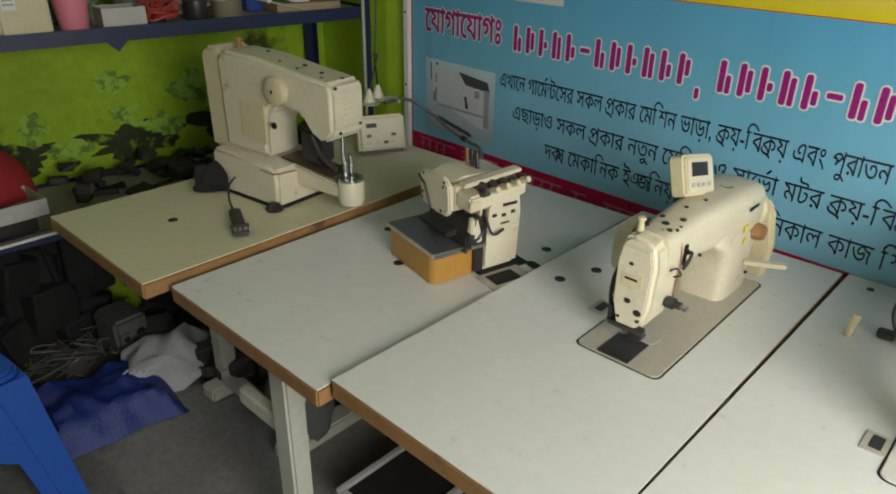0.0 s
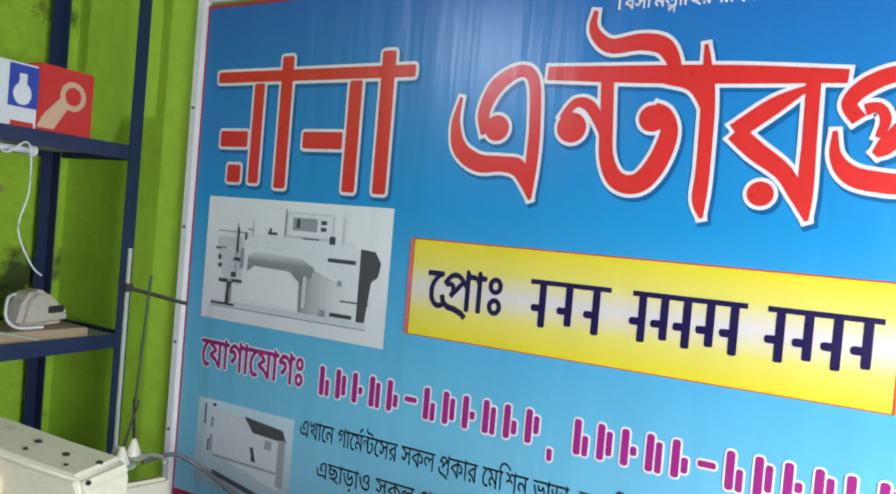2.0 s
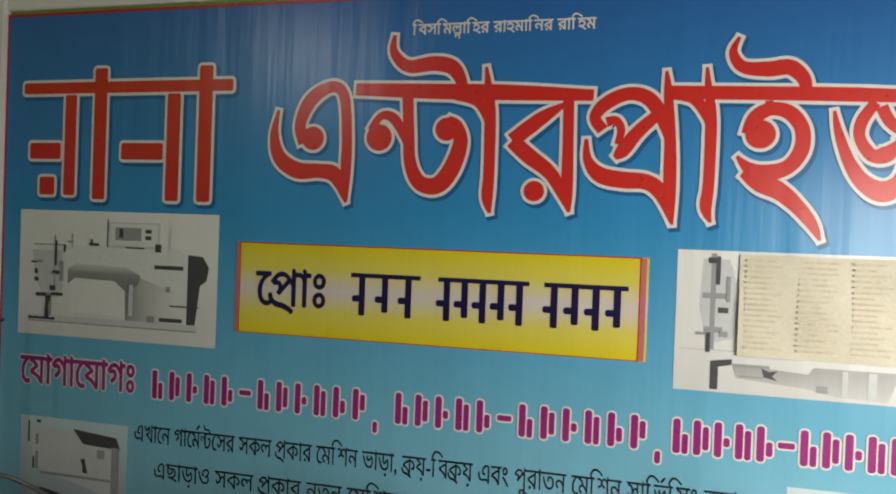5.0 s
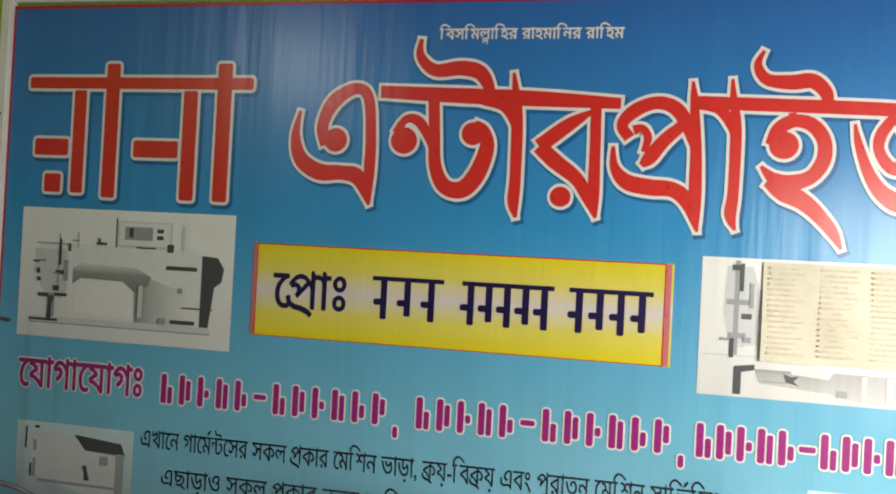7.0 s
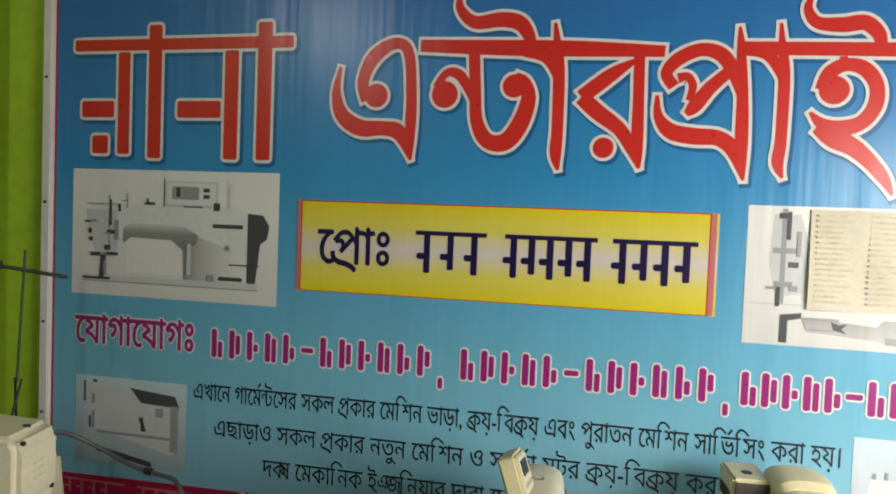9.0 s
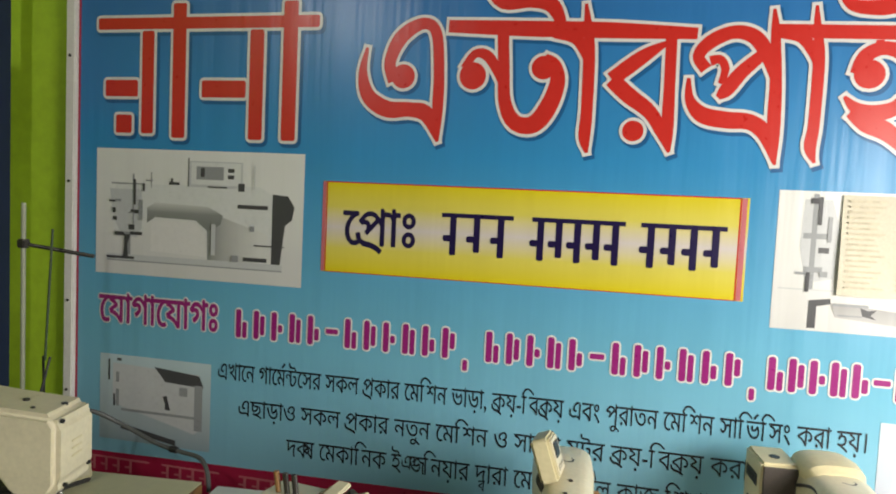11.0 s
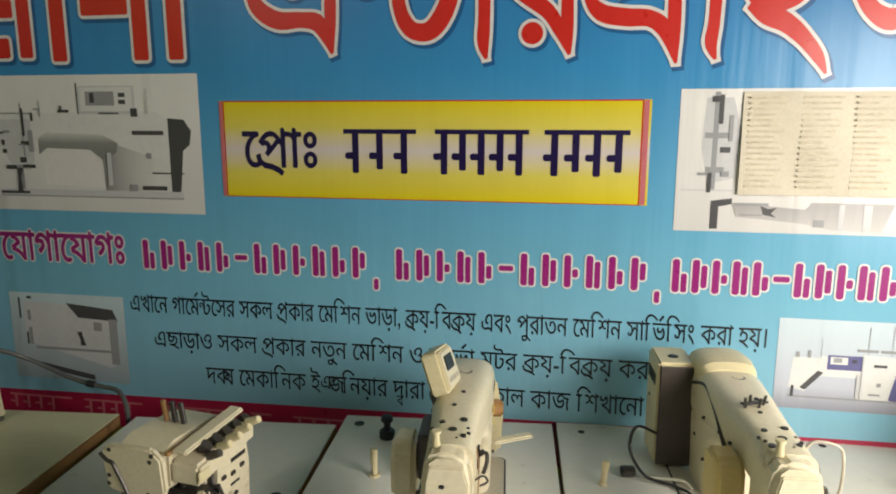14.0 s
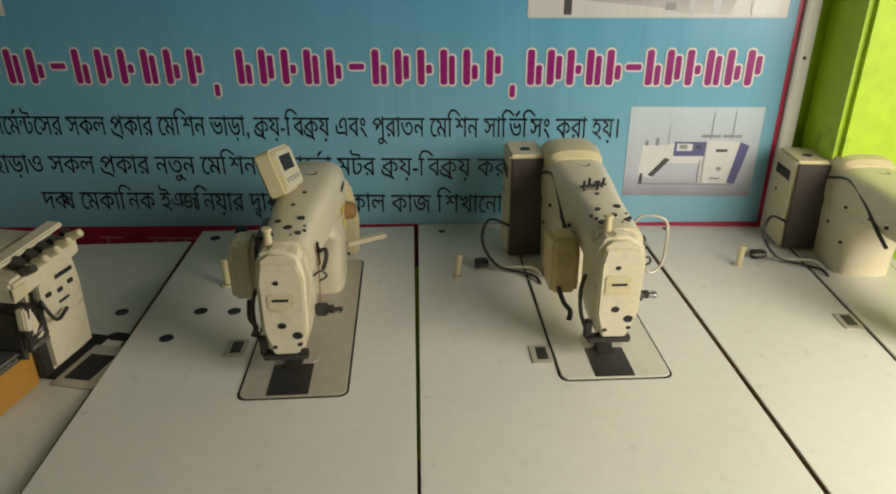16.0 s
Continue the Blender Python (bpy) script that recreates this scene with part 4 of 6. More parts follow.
        part("wiper_arm", wire(B(), [(-0.075, 0.14, 0.12), (-0.07, 0.11, 0.1), (-0.06, 0.1, 0.085), (-0.064, 0.09, 0.07)], 0.0045), M_DARK_STEEL, t)
    # plugs along the top
    for k, (x, y, r) in enumerate(((-0.02, 0.1, 0.006), (0.004, 0.125, 0.007), (0.022, 0.105, 0.005), (-0.015, 0.15, 0.005), (0.02, 0.16, 0.006), (0.0, 0.215, 0.004), (0.012, 0.27, 0.004))):
        plug(t, (x, y, 0.2845 + 0.012 * (y - 0.075) / 0.2 * 0.75), (0, 0, 1), r)
    part("oil_window", lathe(B(), [(0.015, 0.0), (0.015, 0.003), (0.011, 0.004), (0.01, 0.002)], (0.01, 0.37, 0.2915), 20), M_DARK_STEEL, t)
    part("thread_post", rod(rod(B(), (-0.018, 0.075, 0.28), (-0.018, 0.075, 0.306), 0.007, 0.005), (-0.018, 0.075, 0.306), (-0.018, 0.075, 0.312), 0.008, bevel=0.001), M_CREAM_OLD, t)
    # slotted stop plate let into the table at the left of the bed
    bm = prism(B(), rounded(-0.128, -0.092, stop - 0.027, stop + 0.027, 0.004), "z", -0.002, 0.003, 0.001)
    sp = part("stop_plate", bm, M_BED, t)
    part("slot", prism(B(), rounded(-0.118, -0.1, stop - 0.017, stop + 0.019, 0.002), "z", 0.002, 0.0036), M_DARK_STEEL, sp)
    # side of the pillar: maker's bars, screws, lever
    part("maker_bar", box(B(), (0.0665, 0.39, 0.25), (0.001, 0.045, 0.009)), M_BLACK, t)
    for y, z in ((0.14, 0.23), (0.19, 0.2), (0.43, 0.05)):
        plug(t, (0.002 + 0.064 * (1 - 0.36 * max(0.0, min(1.0, (0.36 - y) / 0.28))), y, z), (1, 0, 0), 0.004)
    for y, z in ((0.35, 0.2), (0.4, 0.13), (0.34, 0.1), (0.27, 0.21), (0.22, 0.215)):
        plug(t, (0.002 - 0.058 * (1 - 0.36 * max(0.0, min(1.0, (0.36 - y) / 0.28))), y, z), (-1, 0, 0), 0.004)
    # hand wheel and belt cover at the back
    wheel = part("hand_wheel", lathe(B(), [(0.02, -0.012), (0.055, -0.014), (0.058, -0.006), (0.058, 0.01), (0.05, 0.018), (0.02, 0.014)], (0.008, 0.49, 0.2), 28, pose(0, 0, 0, 90)), M_CREAM_OLD if display else M_BLACK, t)
    if display:
        bm = prism(B(), [(-0.02, 0.0), (0.08, 0.0), (0.084, 0.1), (0.07, 0.2), (0.05, 0.225), (-0.01, 0.225), (-0.025, 0.2)], "y", 0.505, 0.53, 0.008)
        part("belt_cover", bm, M_CREAM_OLD, t, "yellowed belt cover behind the machine")
        bm = box(B(), (0.105, 0.41, 0.1), (0.085, 0.022, 0.01), 0.004, pose(0, 0, 0, 0, -8, 15))
        part("lever", bm, M_CREAM, t)
        bm = rod(B(), (0.06, 0.43, 0.17), (0.085, 0.43, 0.17), 0.022, 0.02, bevel=0.004)
        part("stitch_dial", bm, M_EDGE, t)
        part("sticker", box(B(), (0.0665, 0.37, 0.2), (0.001, 0.022, 0.016)), mat("yellow_sticker", (0.75, 0.65, 0.08), 0.5), t, "small yellow warning sticker")
        part("sticker", box(B(), (0.0665, 0.375, 0.165), (0.001, 0.018, 0.013)), mat("yellow_sticker_small", (0.75, 0.65, 0.08), 0.5), t, "small yellow warning sticker")
        # display on a bent bracket
        q = Matrix.Diagonal((1.2, 1.2, 1.2 / 0.81, 1)) @ pose(-0.026, 0.24, 0.226, 0, 0, 86) @ pose(0, 0, 0, -20, 0, 0) @ pose(0, 0, 0, 0, 10, 0)
        bm = prism(B(), rounded(-0.045, 0.045, -0.033, 0.033, 0.008), "y", -0.014, 0.014, 0.004)
        bmesh.ops.transform(bm, matrix=q, verts=bm.verts)
        d = part("display_box", bm, M_CREAM_OLD, t, "small tilted control panel on the arm")
        bm = prism(B(), rounded(-0.038, 0.038, -0.027, 0.027, 0.005), "y", -0.0165, -0.0135, 0.001)
        bmesh.ops.transform(bm, matrix=q, verts=bm.verts)
        part("panel", bm, M_CREAM, d)
        bm = box(B(), (-0.004, -0.0172, 0.009), (0.046, 0.002, 0.022))
        bmesh.ops.transform(bm, matrix=q, verts=bm.verts)
        part("screen", bm, M_BLACK, d, "dark display window")
        for k in range(4):
            bm = box(B(), (-0.026 + 0.016 * k, -0.0172, -0.016), (0.01, 0.002, 0.007), 0.0006)
            bmesh.ops.transform(bm, matrix=q, verts=bm.verts)
            part("button", bm, M_BED, d)
        part("bracket", wire(B(), [(-0.032, 0.24, 0.27), (-0.045, 0.27, 0.285), (-0.036, 0.288, 0.31)], 0.006), M_DARK_STEEL, t)
    if motor:
        bm = box(B(), (-0.085, 0.5, 0.15), (0.075, 0.11, 0.28), 0.006)
        mb = part("motor_box", bm, M_CREAM_OLD, t, "tall cream motor cover behind the arm")
        part("vent_panel", box(B(), (-0.084, 0.4445, 0.148), (0.07, 0.006, 0.268), 0.002), mat("dark_motor_panel", (0.05, 0.04, 0.035), 0.5, vary=0.3, scale=12), mb, "dark front of the motor cover")
        for k in range(9):
            part("vent_slot", box(B(), (-0.1235, 0.47 + 0.008 * k, 0.235), (0.002, 0.004, 0.03)), M_DARK_STEEL, mb)
        plug(mb, (-0.085, 0.49, 0.2905), (0, 0, 1), 0.011)
        plug(mb, (-0.1227, 0.52, 0.17), (-1, 0, 0), 0.005)
        part("top_cover", loft(B(), [[(x, y, z) for x, z in squarish(-w - 0.002 + 0.006, w + 0.006, 0.24, top, 2.8)] for y, w, top in ((0.4, 0.045, 0.3), (0.412, 0.054, 0.314), (0.45, 0.058, 0.32), (0.495, 0.056, 0.316), (0.51, 0.044, 0.298))]), M_CREAM_OLD, t, "rounded cover on the end of the arm")
        part("cable", wire(B(), [(-0.12, 0.445, 0.1), (-0.165, 0.42, 0.13), (-0.18, 0.4, 0.08), (-0.15, 0.385, 0.02), (-0.1, 0.37, 0.008), (-0.075, 0.34, 0.012), (-0.07, 0.32, 0.005)], 0.0035), M_BLACK, t)
        part("cable", wire(B(), [(-0.15, 0.4, 0.006), (-0.1, 0.385, 0.014), (-0.075, 0.375, 0.016), (-0.062, 0.36, 0.006)], 0.004), M_LEG, t)
        part("cable", wire(B(), [(-0.06, 0.43, 0.25), (-0.048, 0.37, 0.27), (-0.047, 0.3, 0.24), (-0.046, 0.25, 0.2), (-0.046, 0.2, 0.17)], 0.004), M_DARK_STEEL, t)
        part("knee_bolt", rod(B(), (-0.195, 0.41, 0.012), (-0.165, 0.41, 0.016), 0.014, 0.012, bevel=0.003), M_DARK_STEEL, t)
        part("spool_pin", rod(rod(B(), (-0.235, 0.37, 0.0), (-0.235, 0.37, 0.006), 0.009), (-0.235, 0.37, 0.005), (-0.23, 0.372, 0.062), 0.0055, 0.0075, bevel=0.001), M_CREAM_OLD, t)
        for k in range(4):
            part("thread_stud", rod(B(), (-0.018 + 0.011 * k, 0.235 + 0.012 * (k % 2), 0.286), (-0.02 + 0.013 * k, 0.232 + 0.014 * (k % 2), 0.312), 0.0025), M_DARK_STEEL, t)
        part("stud_bracket", box(B(), (0.0, 0.245, 0.296), (0.05, 0.012, 0.004), 0.001, pose(0, 0, 0, 0, 0, 20)), M_DARK_STEEL, t)
    if hook:
        part("thread_hook", wire(B(), [(0.035, 0.12, 0.26), (0.05, 0.12, 0.285), (0.085, 0.115, 0.28), (0.092, 0.11, 0.25), (0.088, 0.105, 0.19), (0.07, 0.1, 0.17), (0.058, 0.098, 0.18)], 0.0026), M_BED, t)
    return t


lockstitch(pose(-0.5, 1.087, ZT, 0, 0, 5.6), "cream lockstitch sewing machine with a tilted control panel", display=True, bed=(-0.0765, 0.0885))
lockstitch(pose(0.014, 1.152, ZT, 0, 0, 4.8), "cream lockstitch machine with a dark motor box behind", motor=True, hook=True, stop=0.075)
lockstitch(pose(0.575, 1.195, ZT, 0, 0, -1.0), "cream lockstitch machine with a tall motor cover by the wall", motor=True, wiper=False, tall=0.72)


# ---- overlock machine ----
def overlock(m):
    t = thing("overlock_machine", "small cream overlock machine with an orange brown front cover", "sewing machine", m @ Matrix.Diagonal((1.0, 0.8, 0.9, 1)))
    orange = mat("orange_brown_enamel", (0.42, 0.22, 0.045), 0.35, vary=0.12, scale=8, stain=(0.22, 0.11, 0.03), stain_at=0.66, stain_scale=9)
    bm = prism(B(), rounded(-0.196, 0.0, -0.028, 0.115, 0.02), "z", 0.0, 0.078, 0.003)
    part("front_cover", bm, orange, t, "orange brown enamelled cover")
    bm = prism(B(), rounded(-0.202, 0.012, -0.034, 0.15, 0.012), "z", 0.079, 0.087, 0.002)
    part("cloth_plate", bm, M_BED, t)
    part("plate_top", prism(B(), rounded(-0.196, 0.006, -0.028, 0.146, 0.01), "z", 0.0865, 0.0885), mat("grey_steel_plate", (0.14, 0.145, 0.15), 0.4, metal=0.5, vary=0.25, scale=7), t, "dark grey cloth plate")
    bm = prism(B(), [(0.12, 0.004), (0.262, 0.004), (0.27, 0.15), (0.262, 0.212), (0.2, 0.222), (0.13, 0.19), (0.122, 0.1)], "x", -0.1, 0.014, 0.016, 4)
    part("body", bm, M_CREAM, t)
    bm = box(B(), (-0.006, 0.125, 0.04), (0.022, 0.03, 0.07), 0.003)
    part("side_gap", bm, M_DARK_STEEL, t)
    # sloping head with the row of tension knobs
    bm = prism(B(), [(0.06, 0.165), (0.14, 0.16), (0.255, 0.205), (0.262, 0.232), (0.24, 0.246), (0.1, 0.25), (0.06, 0.235)], "x", -0.135, -0.03, 0.009, 3)
    part("head", bm, M_CREAM, t)
    bm = prism(B(), [(0.07, 0.18), (0.26, 0.2), (0.26, 0.236), (0.07, 0.222)], "x", -0.032, 0.026, 0.006)
    part("tension_block", bm, M_CREAM, t)
    for k in range(5):
        y = 0.112 + 0.034 * k
        bm = rod(B(), (0.018, y, 0.222 + 0.003 * k), (0.046, y - 0.004, 0.236 + 0.003 * k), 0.009, 0.007, bevel=0.0015)
        part("tension_knob", bm, M_CREAM_OLD if k else M_DARK_STEEL, t)
        part("tension_disc", rod(B(), (0.0, y + 0.01, 0.228), (0.012, y + 0.01, 0.24), 0.011), M_DARK_STEEL, t)
    part("label_plate", box(B(), (0.0265, 0.085, 0.2), (0.002, 0.035, 0.022), 0.001), M_CREAM_OLD, t)
    part("maker_bar", box(B(), (0.0146, 0.215, 0.178), (0.0012, 0.05, 0.008)), M_BLACK, t)
    part("maker_bar", box(B(), (0.0146, 0.2, 0.13), (0.0012, 0.03, 0.005)), M_BLACK, t)
    for x, y, z in ((-0.11, 0.0595, 0.215), (-0.06, 0.0595, 0.2), (-0.12, 0.0595, 0.19)):
        plug(t, (x, y, z), (0, -1, 0), 0.004)
    bm = prism(B(), [(-0.148, 0.2), (-0.14, 0.158), (-0.085, 0.15), (-0.04, 0.152), (-0.026, 0.17), (-0.03, 0.232), (-0.05, 0.25), (-0.135, 0.246), (-0.15, 0.23)], "y", 0.046, 0.062, 0.004)
    face = part("face_plate", bm, M_CREAM, t, "cream face plate with oily edges")
    part("face_slot", wire(B(), [(-0.15, 0.0445, 0.228), (-0.137, 0.0445, 0.216), (-0.126, 0.0445, 0.212), (-0.118, 0.0445, 0.196), (-0.108, 0.0445, 0.176), (-0.1, 0.0445, 0.158)], 0.0038), M_DARK_STEEL, face)
    for x, z in ((-0.132, 0.236), (-0.136, 0.186), (-0.048, 0.238), (-0.052, 0.226), (-0.06, 0.162), (-0.138, 0.17)):
        plug(face, (x, 0.0462, z), (0, -1, 0), 0.0042)
    part("looper_housing", prism(B(), [(0.062, 0.09), (0.135, 0.09), (0.135, 0.155), (0.085, 0.158), (0.066, 0.12)], "x", -0.14, 0.022, 0.005), M_DARK_STEEL, t, "oily black looper housing")
    part("head_seam", box(B(), (-0.029, 0.155, 0.243), (0.007, 0.19, 0.006), 0.001, pose(0, 0, 0, 3, 0, 0)), M_EDGE, t)
    part("top_rail", prism(B(), [(0.07, 0.236), (0.262, 0.25), (0.262, 0.26), (0.07, 0.246)], "x", -0.024, 0.004, 0.003), M_CREAM, t)
    for k in range(4):
        part("thread_eyelet", box(B(), (0.0155, 0.13 + 0.032 * k, 0.152 + 0.004 * (k % 2)), (0.004, 0.014, 0.008), 0.001), M_DARK_STEEL, t)
    part("lower_lever", prism(B(), [(0.07, 0.13), (0.1, 0.1), (0.112, 0.108), (0.095, 0.165), (0.075, 0.17)], "x", 0.014, 0.03, 0.003), M_CREAM, t)
    part("lower_link", wire(B(), [(0.03, 0.12, 0.165), (0.036, 0.13, 0.13), (0.032, 0.15, 0.115), (0.026, 0.185, 0.12)], 0.0035), M_DARK_STEEL, t)
    part("plate_edge", box(B(), (0.0125, 0.055, 0.083), (0.004, 0.17, 0.009), 0.001), M_STEEL, t, "bright worn edge of the cloth plate")
    # looper clutter under the head
    for k in range(9):
        x, y = -0.13 + 0.019 * k, 0.075 + 0.018 * ((k * 5) % 4)
        bm = rod(B(), (x, y, 0.088), (x + 0.006 * ((k % 3) - 1), y + 0.012, 0.172), 0.004 + 0.002 * (k % 2), n=8)
        box(bm, (x, y, 0.1 + 0.012 * (k % 3)), (0.018, 0.02, 0.012), 0.002)
        part("looper_lever", bm, M_DARK_STEEL, t)
    part("presser_arm", prism(B(), [(0.04, 0.105), (0.14, 0.12), (0.14, 0.14), (0.03, 0.118)], "x", -0.14, -0.02, 0.003), M_DARK_STEEL, t)
    part("needle_clamp", wire(B(), [(-0.135, 0.07, 0.23), (-0.148, 0.06, 0.2), (-0.13, 0.062, 0.16), (-0.11, 0.07, 0.12)], 0.005), M_DARK_STEEL, t)
    part("side_guard", wire(B(), [(0.02, 0.13, 0.15), (0.03, 0.1, 0.12), (0.016, 0.075, 0.1), (0.022, 0.06, 0.08)], 0.005), M_DARK_STEEL, t)
    for k in range(3):
        part("thread_pin", rod(B(), (-0.1 + 0.018 * k, 0.17, 0.25), (-0.106 + 0.018 * k, 0.17, 0.29), 0.0055), M_DARK_STEEL if k else M_EDGE, t)
    # recess beside the machine: slot and its plate in the table
    part("recess_plate", prism(B(), rounded(0.016, 0.094, 0.1, 0.25, 0.004), "z", -0.001, 0.0022, 0.0006), M_BED, t)
    part("recess", prism(B(), rounded(0.028, 0.074, 0.125, 0.215, 0.002), "z", 0.0015, 0.0028), M_HOLE_SHADE, t)
    # black sheet for the shade round the foot of the body
    part("base_gap", prism(B(), rounded(-0.104, 0.024, 0.118, 0.29, 0.006), "z", 0.0008, 0.0018), M_HOLE_SHADE, t)
    part("belt_hole", prism(B(), rounded(0.02, 0.06, 0.275, 0.305, 0.014), "z", 0.0006, 0.0026), M_HOLE_SHADE, t)
    return t


overlock(pose(-0.93, 1.05, ZT2, 0, 0, -8.0))


# ---- bar tacking machine ----
def bartack(m):
    """The origin is the front right foot of the base; x runs along the arm towards the needle."""
    t = thing("bartack_machine", "large cream bar tacking machine with worn enamel", "sewing machine", m)
    bm = prism(B(), [(-0.27, 0.0), (0.0, 0.0), (0.0, 0.105), (-0.03, 0.115), (-0.27, 0.12)], "y", 0.0, 0.19, 0.01, 3)
    part("base", bm, M_CREAM, t)
    part("base_gasket", box(B(), (-0.135, 0.095, 0.004), (0.28, 0.2, 0.008), 0.003), M_BLACK, t)
    for x, y in ((-0.01, -0.008), (-0.26, -0.008)):
        part("rubber_foot", lathe(B(), [(0.022, 0.0), (0.024, 0.006), (0.016, 0.016), (0.012, 0.02)], (x, y, 0.0), 18), M_BLACK, t)
    prof = [(-0.25, 0.118), (-0.255, 0.36), (-0.235, 0.385), (-0.1, 0.382), (0.06, 0.362), (0.165, 0.352), (0.178, 0.335), (0.178, 0.235), (0.165, 0.212), (0.135, 0.2), (0.1, 0.212), (0.06, 0.26), (-0.03, 0.268), (-0.06, 0.25), (-0.075, 0.2), (-0.075, 0.118)]
    bm = prism(B(), prof, "y", 0.042, 0.158, 0.02, 5)
    part("arm", bm, M_CREAM, t)
    bm = prism(B(), [(-0.335, 0.1), (-0.245, 0.1), (-0.245, 0.375), (-0.265, 0.39), (-0.325, 0.385), (-0.338, 0.36)], "y", 0.05, 0.165, 0.016, 3)
    part("motor_cover", bm, M_CREAM_OLD, t, "yellowed cover behind the arm")
    bm = box(B(), (-0.12, 0.0425, 0.21), (0.1, 0.008, 0.11), 0.003)
    part("side_cover", bm, M_CREAM_OLD, t)
    knob = lathe(B(), [(0.0, -0.01), (0.034, -0.01), (0.036, 0.0), (0.034, 0.012), (0.026, 0.016), (0.0, 0.016)], (-0.01, 0.036, 0.31), 26, pose(0, 0, 0, 90))
    part("knob", knob, M_CREAM_OLD, t, "round yellowed knob")
    plug(t, (-0.012, 0.0205, 0.31), (0, -1, 0), 0.005)
    for x, z, r in ((-0.215, 0.295, 0.008), (-0.055, 0.305, 0.005), (-0.058, 0.29, 0.006), (-0.04, 0.34, 0.004), (0.06, 0.315, 0.004), (0.07, 0.29, 0.007), (0.05, 0.295, 0.004), (0.085, 0.255, 0.006), (0.092, 0.245, 0.005), (-0.045, 0.212, 0.009), (0.15, 0.225, 0.004)):
        plug(t, (x, 0.0448 if z != 0.212 else 0.0448, z), (0, -1, 0), r)
    for k in range(3):
        plug(t, (0.055 + 0.012 * k, 0.0448, 0.335), (0, -1, 0), 0.003)
    part("maker_bar", box(B(), (-0.205, 0.0445, 0.35), (0.05, 0.001, 0.009)), M_BLACK, t)
    # end face with its scratched mark
    for k in range(3):
        part("face_mark", box(B(), (0.1785, 0.1, 0.298 - 0.013 * k), (0.001, 0.03, 0.003)), M_CREAM_OLD, t)
    for y, z in ((0.06, 0.34), (0.14, 0.24), (0.07, 0.228)):
        plug(t, (0.1775, y, z), (1, 0, 0), 0.004)
    bm = rod(B(), (-0.225, 0.1, 0.38), (-0.225, 0.1, 0.41), 0.007, 0.009, bevel=0.001)
    rod(bm, (-0.225, 0.1, 0.405), (-0.225, 0.1, 0.413), 0.012, bevel=0.002)
    part("thread_post", bm, M_EDGE, t)
    for k, (x, y) in enumerate(((-0.2, 0.08), (-0.13, 0.12), (-0.04, 0.08), (0.02, 0.11), (0.03, 0.075), (0.09, 0.1), (0.12, 0.07), (0.15, 0.11))):
        z = 0.384 if x < -0.1 else 0.382 - 0.03 * (x + 0.1) / 0.265
        plug(t, (x, y, z), (0.1, 0, 1), 0.004 + 0.002 * (k % 2))
    # lower arm with the round throat
    bm = prism(B(), [(-0.02, 0.05), (0.16, 0.05), (0.16, 0.085), (-0.02, 0.11)], "y", 0.07, 0.125, 0.006)
    part("cylinder_arm", bm, M_CREAM, t)
    part("feed_plate", box(B(), (0.05, 0.098, 0.115), (0.2, 0.075, 0.006), 0.002, pose(0, 0, 0, 0, 4, 0)), mat("brown_feed_plate", (0.1, 0.075, 0.05), 0.4, metal=0.4, vary=0.3, scale=12), t, "dark brown feed plate")
    bm = lathe(B(), [(0.03, 0.035), (0.034, 0.045), (0.035, 0.088), (0.032, 0.098), (0.02, 0.1)], (0.175, 0.098, 0.0), 24)
    part("throat", bm, M_CREAM, t)
    part("throat_ring", lathe(B(), [(0.03, 0.098), (0.033, 0.1), (0.033, 0.106), (0.026, 0.108), (0.014, 0.105)], (0.175, 0.098, 0.0), 24), M_STEEL, t)
    part("hook_block", box(B(), (0.06, 0.098, 0.17), (0.075, 0.06, 0.09), 0.01), M_DARK_STEEL, t)
    bm = rod(B(), (0.15, 0.1, 0.105), (0.15, 0.1, 0.21), 0.005)
    rod(bm, (0.165, 0.09, 0.11), (0.165, 0.09, 0.15), 0.007)
    rod(bm, (0.16, 0.115, 0.11), (0.16, 0.115, 0.16), 0.006)
    part("needle_bar", bm, M_STEEL, t)
    part("clamp_lever", wire(B(), [(0.08, 0.06, 0.21), (0.11, 0.06, 0.16), (0.15, 0.075, 0.125)], 0.006), M_DARK_STEEL, t)
    part("seam_line", wire(B(), [(-0.06, -0.0012, 0.1), (-0.02, -0.0012, 0.099), (0.0, 0.004, 0.1), (0.003, 0.1, 0.09)], 0.0015, 6), M_EDGE, t)
    return t


bartack(pose(-1.492, 0.965, ZT, 0, 0, 12.0))

# ---- on the tables ----
def fold(bm, amount, scale, seed):
    """Crumples a mesh by a smooth noise."""
    for v in bm.verts:
        v.co += noise.noise_vector(v.co * scale + Vector((seed, seed * 2, 0))) * amount
    return bm


def lump(c, s, amount=0.02, scale=14, seed=1.0, n=3):
    """A soft heap of cloth or plastic."""
    bm = B()
    v = bmesh.ops.create_icosphere(bm, subdivisions=n, radius=1)["verts"]
    for q in v:
        if q.co.z < -0.35:
            q.co.z = -0.35
    place(bm, v, Matrix.Translation(Vector(c) + Vector((0, 0, 0.35 * s[2]))) @ Matrix.Diagonal((*s, 1)))
    low = min(q.co.z for q in bm.verts)
    fold(bm, amount, scale, seed)
    for q in bm.verts:
        q.co.z = max(q.co.z, low)
    return bm


